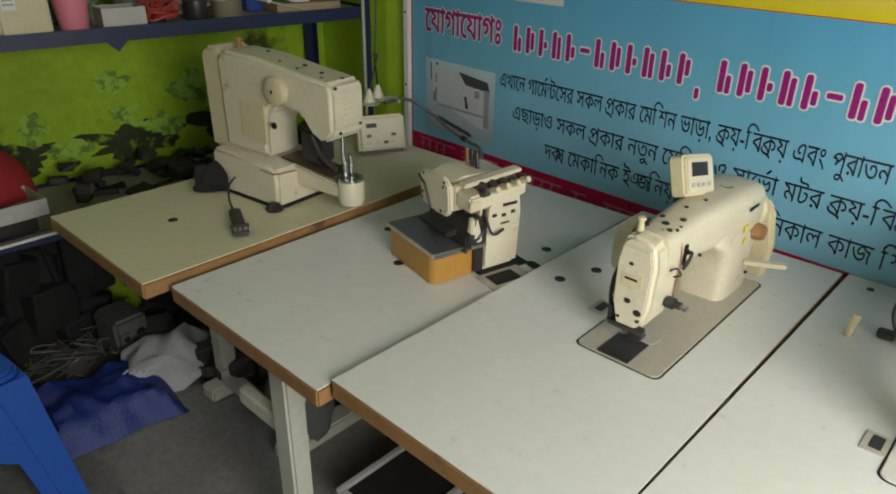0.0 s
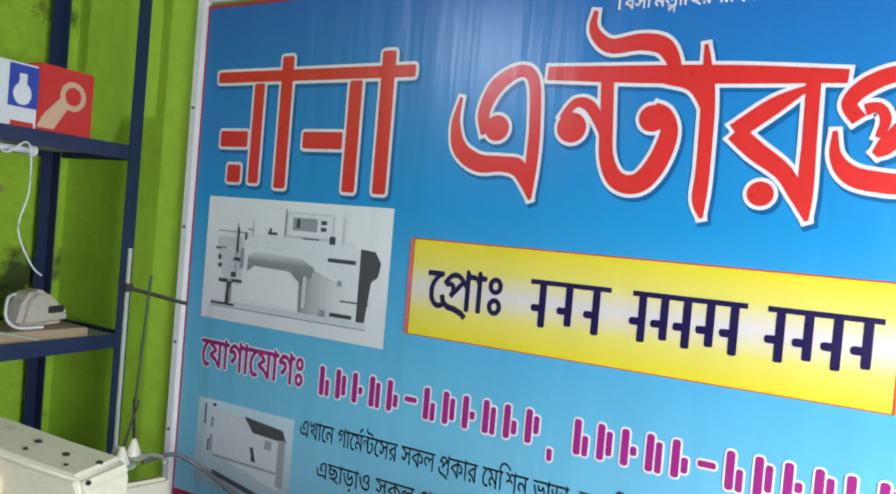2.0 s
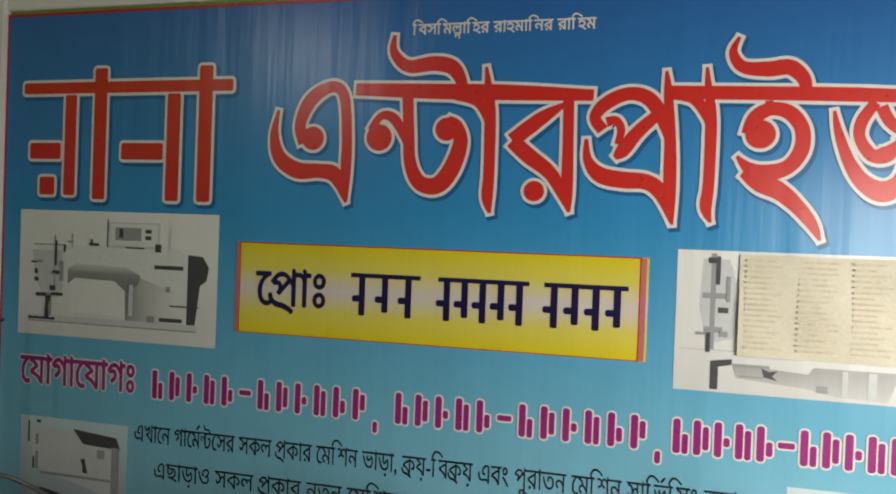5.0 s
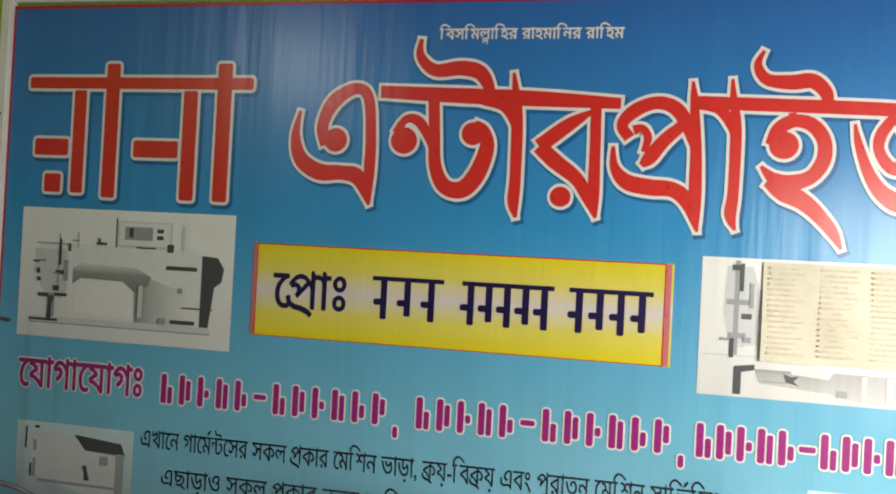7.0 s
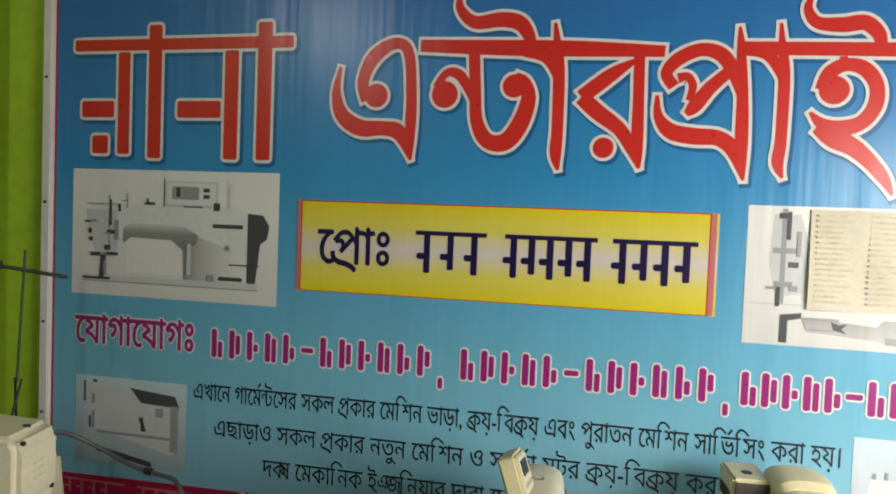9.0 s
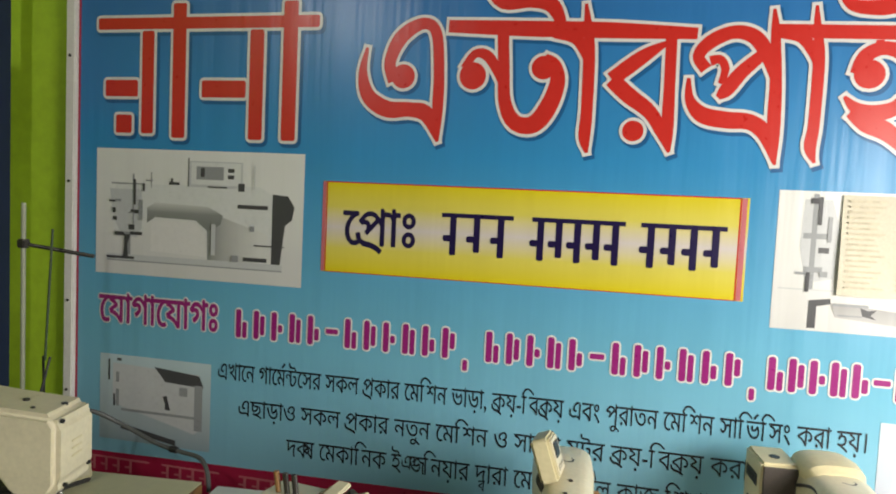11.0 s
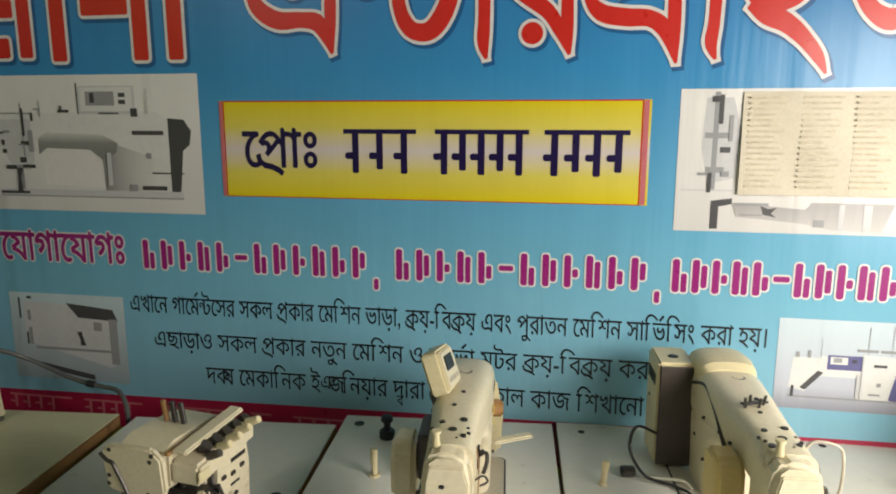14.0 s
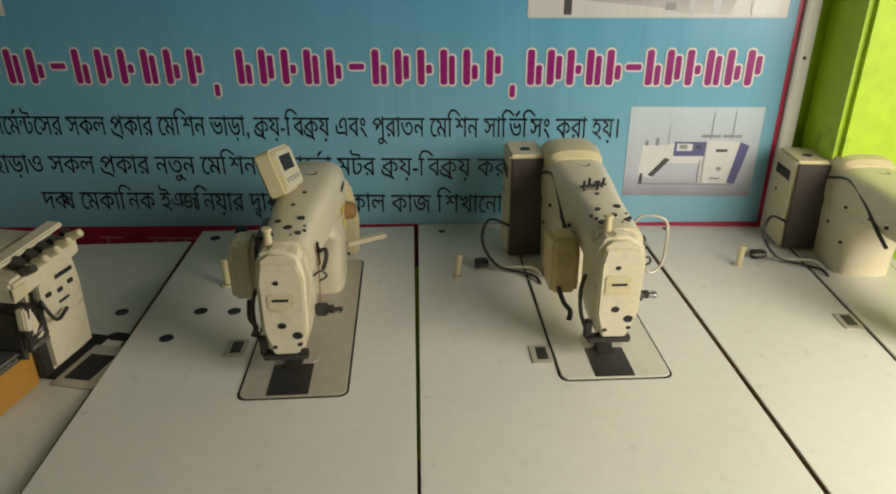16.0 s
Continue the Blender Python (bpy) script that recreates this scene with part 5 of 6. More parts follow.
ctl = thing("control_box", "cream control panel box standing on the cream table", "control box", pose(-1.7, 1.465, ZT, 0, 0, 70) @ pose(0, 0, 0, -12, 0, 0))
part("case", box(B(), (0, 0.025, 0.066), (0.16, 0.045, 0.12), 0.008), M_CREAM_OLD, ctl)
part("panel", box(B(), (0, 0.002, 0.068), (0.14, 0.004, 0.098), 0.002), M_CREAM, ctl)
part("screen", box(B(), (-0.035, -0.001, 0.095), (0.035, 0.003, 0.014)), M_BLACK, ctl, "small dark display")
for k in range(8):
    part("button", box(B(), (-0.045 + 0.028 * (k % 4), -0.001, 0.062 - 0.024 * (k // 4)), (0.016, 0.003, 0.01), 0.001), M_BED if k % 3 else M_DARK_STEEL, ctl)
part("base", box(B(), (0, 0.05, 0.0075), (0.15, 0.09, 0.014), 0.004), M_DARK_STEEL, ctl)

M_CLOTH_BLACK = mat("black_cloth", (0.012, 0.012, 0.012), 0.9, vary=0.3, scale=20, bump=0.3)
bm = lump((-1.755, 0.9, ZT), (0.055, 0.05, 0.062), 0.035, 22, 2, 4)
solid("cloth_bag", bm, M_CLOTH_BLACK, "crumpled black cloth lying on the cream table", "cloth")
dev = thing("bobbin_clamp", "slim black steel attachment lying on the cream table", "machine attachment", pose(-1.47, 0.835, ZT, 0, 0, 161))
part("body", prism(B(), rounded(-0.04, 0.07, -0.016, 0.014, 0.006), "z", 0.0, 0.02, 0.003), M_DARK_STEEL, dev)
part("clamp", box(box(B(), (-0.06, 0, 0.009), (0.04, 0.04, 0.014), 0.003), (-0.055, 0, 0.02), (0.012, 0.046, 0.01), 0.002), M_DARK_STEEL, dev)
for k in range(3):
    part("screw", rod(B(), (-0.07, -0.012 + 0.012 * k, 0.014), (-0.07, -0.012 + 0.012 * k, 0.022), 0.0045), M_STEEL, dev)
part("cord", wire(B(), [(0.068, 0, 0.012), (0.1, 0.006, 0.03), (0.13, 0.0, 0.06), (0.15, -0.02, 0.075)], 0.003), M_BLACK, dev)

# thread stand behind the cream table, with its cable
M_POLE = mat("pale_grey_pole", (0.34, 0.36, 0.26), 0.5, vary=0.15, scale=20)
st = thing("thread_stand", "thin thread stand with two spool cones and dark rods", "thread stand", pose(-1.87, 1.52, ZT))
part("pole", rod(B(), (0, 0, 0), (0, 0, 0.68), 0.0055), M_POLE, st)
part("pole_foot", rod(B(), (0, 0, 0), (0, 0, 0.02), 0.022, 0.014, bevel=0.002), M_DARK_STEEL, st)
part("cross_arm", rod(B(), (-0.01, 0, 0.58), (0.16, 0.05, 0.555), 0.005), M_DARK_STEEL, st)
part("cross_clamp", box(B(), (0.0, 0, 0.58), (0.022, 0.022, 0.022), 0.003), M_DARK_STEEL, st)
part("tray_arm", wire(B(), [(0, 0, 0.17), (0.05, 0.01, 0.155), (0.12, 0.03, 0.165), (0.16, 0.02, 0.16)], 0.005), M_POLE, st)
part("tray_arm", wire(B(), [(0, 0, 0.17), (0.03, -0.03, 0.15), (0.06, -0.05, 0.14), (0.09, -0.06, 0.14)], 0.005), M_POLE, st)
for x, y in ((0.055, 0.01), (0.09, -0.05)):
    part("spool_dish", lathe(B(), [(0.034, 0.15), (0.036, 0.155), (0.03, 0.158)], (x, y, 0), 20), M_POLE, st)
    part("spool_cone", lathe(B(), [(0.02, 0.158), (0.011, 0.185), (0.005, 0.2)], (x, y, 0), 18), M_CREAM, st)
    part("spool_rod", rod(B(), (x, y, 0.19), (0.075 + 0.02 * (y < 0), -0.015, 0.31), 0.003), M_BLACK, st)
part("thread_rod", rod(B(), (0.08, -0.015, 0.3), (0.085, 0.0, 0.62), 0.003), mat("dark_green_rod", (0.03, 0.06, 0.02), 0.5), st)
bm = wire(B(), [(-1.79, 1.54, 0.9), (-1.77, 1.62, 0.905), (-1.72, 1.68, 0.86), (-1.62, 1.7, 0.81), (-1.54, 1.7, 0.795), (-1.48, 1.69, 0.79), (-1.445, 1.67, 0.765), (-1.43, 1.655, 0.72)], 0.006)
cable = solid("cable", bm, mat("grey_cable_sheath", (0.09, 0.095, 0.09), 0.5, vary=0.2, scale=20), "grey machine cable hanging along the banner", "cable")
part("tie", rod(B(), (-1.575, 1.7, 0.8), (-1.555, 1.7, 0.798), 0.009, n=10), M_BLACK, cable)

# loose bits behind the lockstitch machine
bm = rod(B(), (-0.735, 1.62, ZT), (-0.735, 1.62, ZT + 0.02), 0.018, bevel=0.002)
rod(bm, (-0.735, 1.62, ZT + 0.02), (-0.735, 1.62, ZT + 0.04), 0.008)
rod(bm, (-0.735, 1.62, ZT + 0.04), (-0.735, 1.62, ZT + 0.055), 0.014, bevel=0.003)
solid("bobbin_winder", bm, M_BLACK, "small black bobbin winder on the white table", "bobbin winder")
bm = rod(B(), (-0.715, 1.45, ZT), (-0.715, 1.45, ZT + 0.004), 0.012)
rod(bm, (-0.715, 1.45, ZT + 0.004), (-0.715, 1.45, ZT + 0.06), 0.006, 0.0075, bevel=0.001)
solid("spool_pin", bm, M_CREAM_OLD, "short cream spool pin standing on the table", "spool pin")

# ---- the shelf rack ----
SX0, SX1, SY0, SY1 = -2.54, -2.12, -0.2, 1.725
rack = thing("shelf_rack", "navy blue angle iron shelf rack with boards against the wall", "shelf")
for x, sx in ((SX1 - 0.02, 1), (SX0 + 0.02, -1)):
    for y, sy in ((SY1 - 0.02, 1), (SY0 + 0.02, -1)):
        bm = B()
        box(bm, (x + sx * 0.018, y, 1.15), (0.004, 0.04, 2.3))
        box(bm, (x, y + sy * 0.018, 1.15), (0.036, 0.004, 2.3))
        part("post", bm, M_BLUE_STEEL, rack)
M_BOARD = mat("pale_shelf_board", (0.42, 0.4, 0.33), 0.7, vary=0.15, scale=6, bump=0.1)
for z in (0.6, 1.16, 1.715):
    part("board", box(B(), ((SX0 + SX1) / 2, (SY0 + SY1) / 2, z - 0.008), (SX1 - SX0 - 0.012, SY1 - SY0 - 0.012, 0.012), 0.002), M_BOARD, rack)
    part("front_rail", box(B(), (SX1 - 0.001, (SY0 + SY1) / 2, z - 0.012), (0.005, SY1 - SY0 - 0.084, 0.042), 0.001), M_BLUE_STEEL, rack)
    part("back_rail", box(B(), (SX0 + 0.001, (SY0 + SY1) / 2, z - 0.012), (0.005, SY1 - SY0 - 0.084, 0.042), 0.001), M_BLUE_STEEL, rack)
    part("end_rail", box(B(), ((SX0 + SX1) / 2, SY1 - 0.001, z - 0.012), (SX1 - SX0 - 0.09, 0.005, 0.042), 0.001), M_BLUE_STEEL, rack)
    part("gusset", prism(B(), [(0.79, z - 0.033), (0.85, z - 0.033), (0.82, z - 0.062)], "x", SX1 - 0.004, SX1), M_BLUE_STEEL, rack)
S1, S2, S0 = 1.16, 1.715, 0.6


def carton(c, s, material, label, turn=0, bars=()):
    """A folded carton with printed patches; c is the middle of its foot."""
    t = thing("carton", label, "box", pose(*c, 0, 0, turn))
    part("case", box(B(), (0, 0, s[2] / 2), s, 0.002), material, t)
    part("lid_flap", box(B(), (0, 0, s[2] + 0.0006), (s[0] * 0.98, s[1] * 0.97, 0.0012)), material, t)
    for k, (mt, pts) in enumerate(bars):
        part("print", flat_x(pts, s, 0.0008 + 0.0004 * k), mt, t)
    return t


def flat_x(pts, s, proud):
    """A printed patch on the face towards the room; (u, v) across and up that face."""
    bm = B()
    bm.faces.new([bm.verts.new((s[0] / 2 + proud, -s[1] / 2 + u * s[1], v * s[2])) for u, v in pts])
    return bm


def q4(a, b, c, d):
    return [(a, b), (c, b), (c, d), (a, d)]


def circle(u, v, r, k=1.0, n=16):
    return [(u + r * math.cos(2 * math.pi * i / n), v + k * r * math.sin(2 * math.pi * i / n)) for i in range(n)]


C_RED = mat("red_carton_print", (0.55, 0.03, 0.02), 0.4, vary=0.08, scale=9)
C_WHITE = mat("white_carton_print", (0.7, 0.7, 0.68), 0.45, vary=0.08, scale=9)
C_GREEN = mat("green_carton_print", (0.08, 0.3, 0.05), 0.45, vary=0.1, scale=9)
C_LIME = mat("lime_carton_print", (0.4, 0.6, 0.03), 0.45, vary=0.1, scale=9)
C_BLUE = mat("blue_carton_print", (0.03, 0.06, 0.35), 0.45, vary=0.1, scale=9)
C_TAN = mat("brown_cardboard", (0.36, 0.26, 0.15), 0.8, vary=0.12, scale=12, bump=0.1)
C_PEACH = mat("peach_carton_print", (0.62, 0.4, 0.25), 0.45, vary=0.1, scale=9)
# upper shelf
carton((-2.22, 1.5, S2), (0.15, 0.155, 0.185), C_RED, "red bulb carton with a pale printed ring", 0, [(C_PEACH, circle(0.62, 0.62, 0.24, 0.9)), (C_RED, circle(0.62, 0.62, 0.15, 0.9)), (C_PEACH, [(0.0, 0.1), (0.3, 0.1), (0.55, 0.45), (0.42, 0.6), (0.1, 0.28)])])
carton((-2.21, 1.337, S2), (0.14, 0.165, 0.17), C_WHITE, "white and blue bulb carton", 0, [(C_BLUE, q4(0.55, 0.35, 1.0, 0.98)), (C_WHITE, circle(0.76, 0.55, 0.14, 1.2)), (C_WHITE, q4(0.7, 0.62, 0.82, 0.85)), (C_TAN, q4(0.08, 0.2, 0.45, 0.24)), (C_GREEN, q4(0.15, 0.5, 0.35, 0.85)), (C_RED, q4(0.6, 0.06, 0.95, 0.14))])
sp = lump((-2.2, 1.15, S2), (0.07, 0.1, 0.075), 0.01, 12, 5)
packet = solid("foil_packet", sp, mat("white_red_foil", (0.62, 0.58, 0.56), 0.35, vary=0.1, scale=10, stain=(0.4, 0.03, 0.03), stain_at=0.56, stain_scale=9), "crumpled white packet with red print on the shelf", "packet")
carton((-2.26, 1.17, S2 + 0.078), (0.11, 0.13, 0.085), C_GREEN, "green carton with a lime lid lying on the packet", 3, [(C_WHITE, q4(0.55, 0.1, 0.95, 0.9)), (C_LIME, q4(0.0, 0.8, 1.0, 1.0)), (C_WHITE, q4(0.1, 0.35, 0.4, 0.45))])
bm = box(B(), (-2.22, 0.93, S2 + 0.016), (0.16, 0.27, 0.03), 0.006, pose(0, 0, 0, 2, 0, 4))
solid("foam_sheet", bm, mat("white_foam", (0.68, 0.68, 0.66), 0.8, vary=0.08, scale=14, bump=0.15), "white foam packing slab on the upper shelf", "packing")
bm = lump((-2.25, 0.72, S2 + 0.045), (0.12, 0.14, 0.14), 0.045, 13, 8, 4)
solid("plastic_bag", bm, mat("sky_blue_plastic_bag", (0.05, 0.3, 0.45), 0.3, vary=0.2, scale=10), "crumpled sky blue plastic bag on the upper shelf", "bag")
carton((-2.2, 0.68, S2), (0.14, 0.2, 0.045), C_LIME, "flat green carton under the blue bag", 0, [(C_WHITE, q4(0.1, 0.3, 0.6, 0.7))])
# tube lamp, switched off, under the upper shelf
tl = thing("tube_lamp", "unlit tube lamp clipped under the shelf", "lamp")
part("tube", rod(B(), (-2.16, 0.84, S2 - 0.045), (-2.16, 1.42, S2 - 0.045), 0.009), mat("milky_tube", (0.72, 0.72, 0.7), 0.3, vary=0.05), tl)
for y in (0.825, 1.42):
    part("end_cap", rod(B(), (-2.16, y, S2 - 0.045), (-2.16, y + 0.016, S2 - 0.045), 0.015, bevel=0.003), C_WHITE, tl, "white end cap")
    part("clip", box(B(), (-2.16, y + 0.01, S2 - 0.022), (0.012, 0.012, 0.03)), M_DARK_STEEL, tl)
part("lead", wire(B(), [(-2.16, 0.82, S2 - 0.045), (-2.2, 0.75, S2 - 0.05), (-2.28, 0.68, S2 - 0.035), (-2.35, 0.55, S2 - 0.03)], 0.005), M_BLACK, tl)
disc = thing("hanging_pulley", "black ribbed pulley disc hanging from the shelf", "pulley", pose(-2.4, 0.77, 1.553, 0, 90, 0))
part("rim", lathe(B(), [(0.034, -0.008), (0.05, -0.01), (0.054, 0.0), (0.05, 0.01), (0.034, 0.012)], (0, 0, 0), 28), M_BLACK, disc)
part("hub", lathe(B(), [(0.016, 0.0), (0.018, 0.012), (0.01, 0.018), (0.004, 0.016)], (0, 0, 0), 18), M_STEEL, disc)
part("ring", lathe(B(), [(0.03, 0.01), (0.033, 0.0135), (0.028, 0.0135)], (0, 0, 0), 24), M_DARK_STEEL, disc)
part("cord", rod(B(), (-0.05, 0, 0), (-0.13, 0, 0), 0.002), M_BLACK, disc)
bm = wire(B(), [(-2.117, 1.3, S2 + 0.02), (-2.112, 1.33, S2 - 0.06), (-2.114, 1.39, S2 - 0.03), (-2.115, 1.4, S2 - 0.15), (-2.116, 1.38, S2 - 0.25), (-2.118, 1.42, S2 - 0.34), (-2.117, 1.45, S2 - 0.37)], 0.0022)
wire(bm, [(-2.113, 1.3, S2 + 0.02), (-2.111, 1.28, S2 - 0.02), (-2.112, 1.32, S2 - 0.05)], 0.0022)
solid("string", bm, C_WHITE, "loose white string hanging from the upper shelf", "string")


# middle shelf
def jar(y, x, r, h, lid):
    t = thing("jar", "clear plastic jar with a red screw lid on the shelf", "jar", pose(x, y, S1), "jars on the shelf")
    glass = bpy.data.materials.get("clear_jar_plastic") or mat("clear_jar_plastic", (0.75, 0.8, 0.75), 0.12, vary=0.03, trans=0.9)
    part("body", lathe(B(), [(r * 0.9, 0.0), (r, 0.008), (r, h * 0.75), (r * 0.86, h * 0.86), (r * 0.84, h * 0.88), (r * 0.8, h * 0.87), (r * 0.82, h * 0.85), (r * 0.96, h * 0.74), (r * 0.96, 0.012), (r * 0.8, 0.006)], (0, 0, 0), 24), glass, t)
    part("lid", lathe(B(), [(r * 0.9, h * 0.88), (r * 0.92, h * 0.89), (r * 0.92, h * 0.98), (r * 0.84, h), (r * 0.3, h)], (0, 0, 0), 24), lid, t, "ribbed red plastic lid")
    bm = B()
    for k in range(14):
        a = k * 2.4
        q = Vector((r * 0.6 * math.cos(a), r * 0.6 * math.sin(a), 0.012 + 0.006 * k))
        box(bm, q, (0.02, 0.009, 0.007), 0.001, pose(0, 0, 0, 40 * k, 25 * k, 70 * k))
    part("contents", bm, M_DARK_STEEL if r > 0.05 else M_STEEL, t, "small metal parts inside")
    return t


L_RED = mat("red_jar_lid", (0.5, 0.03, 0.02), 0.4, vary=0.1, scale=20)
jar(0.66, -2.33, 0.062, 0.27, L_RED)
jar(0.79, -2.3, 0.052, 0.25, L_RED)
jar(0.93, -2.3, 0.047, 0.245, mat("rust_jar_lid", (0.3, 0.06, 0.03), 0.5, vary=0.15, scale=20))


def machine_cover(y, w, ring):
    t = thing("machine_cover", "yellowed cream plastic machine cover standing on the shelf", "machine part", pose(-2.17, y, S1), "machine covers on the shelf")
    part("shell", prism(B(), [(-w / 2, 0.0), (w / 2, 0.0), (w / 2, 0.18), (w / 2 - 0.025, 0.21), (-w / 2 + 0.02, 0.212), (-w / 2, 0.19)], "x", -0.035, 0.035, 0.008, 3), M_CREAM_OLD, t)
    if ring:
        part("ring", lathe(B(), [(0.03, 0.0), (0.034, 0.006), (0.026, 0.008), (0.024, 0.002)], (0.036, 0.028, 0.155), 24, pose(0, 0, 0, 0, 90, 0)), M_CREAM, t)
        part("opening", lathe(B(), [(0.001, 0.001), (0.025, 0.0012), (0.024, 0.003), (0.001, 0.003)], (0.036, 0.028, 0.155), 24, pose(0, 0, 0, 0, 90, 0)), M_HOLE_SHADE, t)
    part("label", box(B(), (0.0355, -w / 4, 0.1), (0.0015, 0.035, 0.06)), C_WHITE, t, "white paper label with grey lines")
    for k in range(4):
        part("text_bar", box(B(), (0.0366, -w / 4, 0.12 - 0.012 * k), (0.0008, 0.026, 0.004)), M_MID_INK, t)


machine_cover(0.6, 0.13, True)
machine_cover(0.475, 0.1, False)
cup = thing("pink_cup", "pink plastic beaker holding a white paper roll", "cup", pose(-2.165, 0.725, S1))
part("beaker", lathe(B(), [(0.036, 0.0), (0.038, 0.003), (0.047, 0.095), (0.045, 0.095), (0.036, 0.008), (0.01, 0.006)], (0, 0, 0), 24), mat("pink_plastic", (0.7, 0.22, 0.27), 0.4, vary=0.08, scale=12), cup)
part("paper_roll", rod(B(), (0.0, -0.005, 0.008), (-0.008, -0.01, 0.2), 0.02, 0.022, bevel=0.002), C_WHITE, cup, "rolled white paper")
tray = thing("carton_tray", "small open white carton tray on the shelf", "box", pose(-2.19, 0.86, S1))
for c, s in (((0, 0, 0.003), (0.1, 0.125, 0.005)), ((0.048, 0, 0.03), (0.004, 0.125, 0.055)), ((-0.048, 0, 0.03), (0.004, 0.125, 0.055)), ((0, 0.06, 0.03), (0.092, 0.004, 0.055)), ((0, -0.06, 0.03), (0.092, 0.004, 0.055))):
    part("side", box(B(), c, s, 0.001), mat("greyish_card", (0.5, 0.47, 0.42), 0.7, vary=0.12, scale=15), tray)
bm = B()
for k in range(26):
    a = k * 0.9
    wire(bm, [(-2.2 + 0.04 * math.cos(a + j), 0.985 + 0.05 * math.sin(1.7 * a + j * 1.3), S1 + 0.012 + 0.012 * ((k + j) % 5)) for j in range(4)], 0.003, 5, 4)
solid("red_wire_bundle", bm, mat("red_wire", (0.4, 0.05, 0.04), 0.5, vary=0.3, scale=40), "tangled bundle of red wire on the shelf", "wire", kind="stuff")
bm = B()
for k in range(34):
    a = k * 1.3
    wire(bm, [(-2.3 + 0.06 * math.cos(a + j * 0.8), 1.1 + 0.085 * math.sin(1.4 * a + j), S1 + 0.012 + 0.022 * ((k * 3 + j * 2) % 6)) for j in range(4)], 0.004, 5, 4)
solid("cord_heap", bm, mat("brown_white_cord", (0.28, 0.2, 0.15), 0.6, vary=0.3, scale=30, stain=(0.6, 0.56, 0.5), stain_at=0.5, stain_scale=14), "heap of brown and white cords on the shelf", "cords", kind="stuff")
solid("dark_tin", lathe(B(), [(0.035, 0), (0.037, 0.004), (0.037, 0.06), (0.03, 0.063), (0.002, 0.062)], (-2.2, 1.1, S1), 22), M_DARK_STEEL, "small dark tin on the shelf", "tin")
solid("orange_beaker", lathe(B(), [(0.03, 0), (0.032, 0.003), (0.037, 0.115), (0.034, 0.115), (0.03, 0.01), (0.002, 0.008)], (-2.33, 1.0, S1), 22), mat("orange_plastic", (0.5, 0.13, 0.03), 0.45, vary=0.1, scale=12), "orange plastic beaker on the shelf", "cup")
solid("metal_can", lathe(B(), [(0.047, 0), (0.049, 0.003), (0.049, 0.052), (0.051, 0.055), (0.049, 0.058), (0.045, 0.056), (0.044, 0.01), (0.002, 0.008)], (-2.19, 1.2, S1), 28), mat("tarnished_tin_plate", (0.5, 0.45, 0.33), 0.35, metal=0.7, vary=0.15, scale=9), "round shallow tarnished metal can", "can")
fun = thing("blue_funnel", "blue plastic funnel shaped scoop on the shelf", "funnel", pose(-2.3, 1.345, S1))
part("bowl", prism(B(), [(-0.03, 0.0), (0.03, 0.0), (0.035, 0.06), (0.075, 0.15), (-0.075, 0.15), (-0.035, 0.06)], "x", -0.03, 0.03, 0.006), mat("royal_blue_plastic", (0.03, 0.07, 0.3), 0.4, vary=0.1, scale=10), fun)
part("lip", box(B(), (0, 0, 0.15), (0.07, 0.155, 0.006), 0.002), bpy.data.materials["royal_blue_plastic"], fun)
stick = thing("stirring_rod", "thin pale rod with a white knob lying on the shelf", "rod")
part("shaft", rod(B(), (-2.2, 1.27, S1 + 0.06), (-2.13, 1.46, S1 + 0.012), 0.004), M_POLE, stick)
part("knob", lathe(B(), [(0.004, -0.009), (0.01, -0.003), (0.01, 0.004), (0.003, 0.01)], (-2.172, 1.345, S1 + 0.045), 14), C_WHITE, stick)
carton((-2.25, 1.5, S1), (0.2, 0.24, 0.03), C_TAN, "flat brown cardboard box on the shelf", -6)
ph = thing("hand_tool", "grubby cream electric hand tool lying on a carton", "tool", pose(-2.24, 1.52, S1 + 0.033, 0, 0, 100))
part("body", prism(B(), [(-0.085, 0.0), (0.07, 0.0), (0.09, 0.025), (0.01, 0.095), (-0.03, 0.105), (-0.065, 0.08)], "y", -0.035, 0.035, 0.014, 3), mat("grubby_cream_plastic", (0.5, 0.44, 0.34), 0.5, vary=0.2, scale=9, stain=(0.25, 0.16, 0.1), stain_at=0.6, stain_scale=14), ph)
part("grip", box(B(), (0.03, -0.037, 0.045), (0.05, 0.006, 0.02), 0.002), M_DARK_STEEL, ph)
part("cord", wire(B(), [(-0.07, 0, 0.09), (-0.1, -0.01, 0.08), (-0.11, -0.02, 0.03), (-0.09, -0.04, 0.005), (-0.03, -0.06, 0.003)], 0.004), C_WHITE, ph)

# lower shelf: dark scrap, red cushion, tray
random.seed(5)
M_SCRAP = mat("oily_scrap", (0.05, 0.045, 0.04), 0.6, metal=0.2, vary=0.5, scale=9)
bm = B()
for k in range(90):
    c = (random.uniform(-2.5, -2.16), random.uniform(0.62, 1.66), S0 + 0.012 + random.uniform(0, 0.07))
    box(bm, c, (random.uniform(0.02, 0.09), random.uniform(0.02, 0.08), random.uniform(0.01, 0.04)), 0.002, pose(0, 0, 0, random.uniform(-20, 20), random.uniform(-20, 20), random.uniform(0, 180)), 1)
solid("scrap_heap", bm, M_SCRAP, "heap of oily dark machine scrap on the lower shelf", "scrap", kind="stuff")
bm = lump((-2.38, 0.43, S0), (0.12, 0.13, 0.17), 0.02, 10, 3)
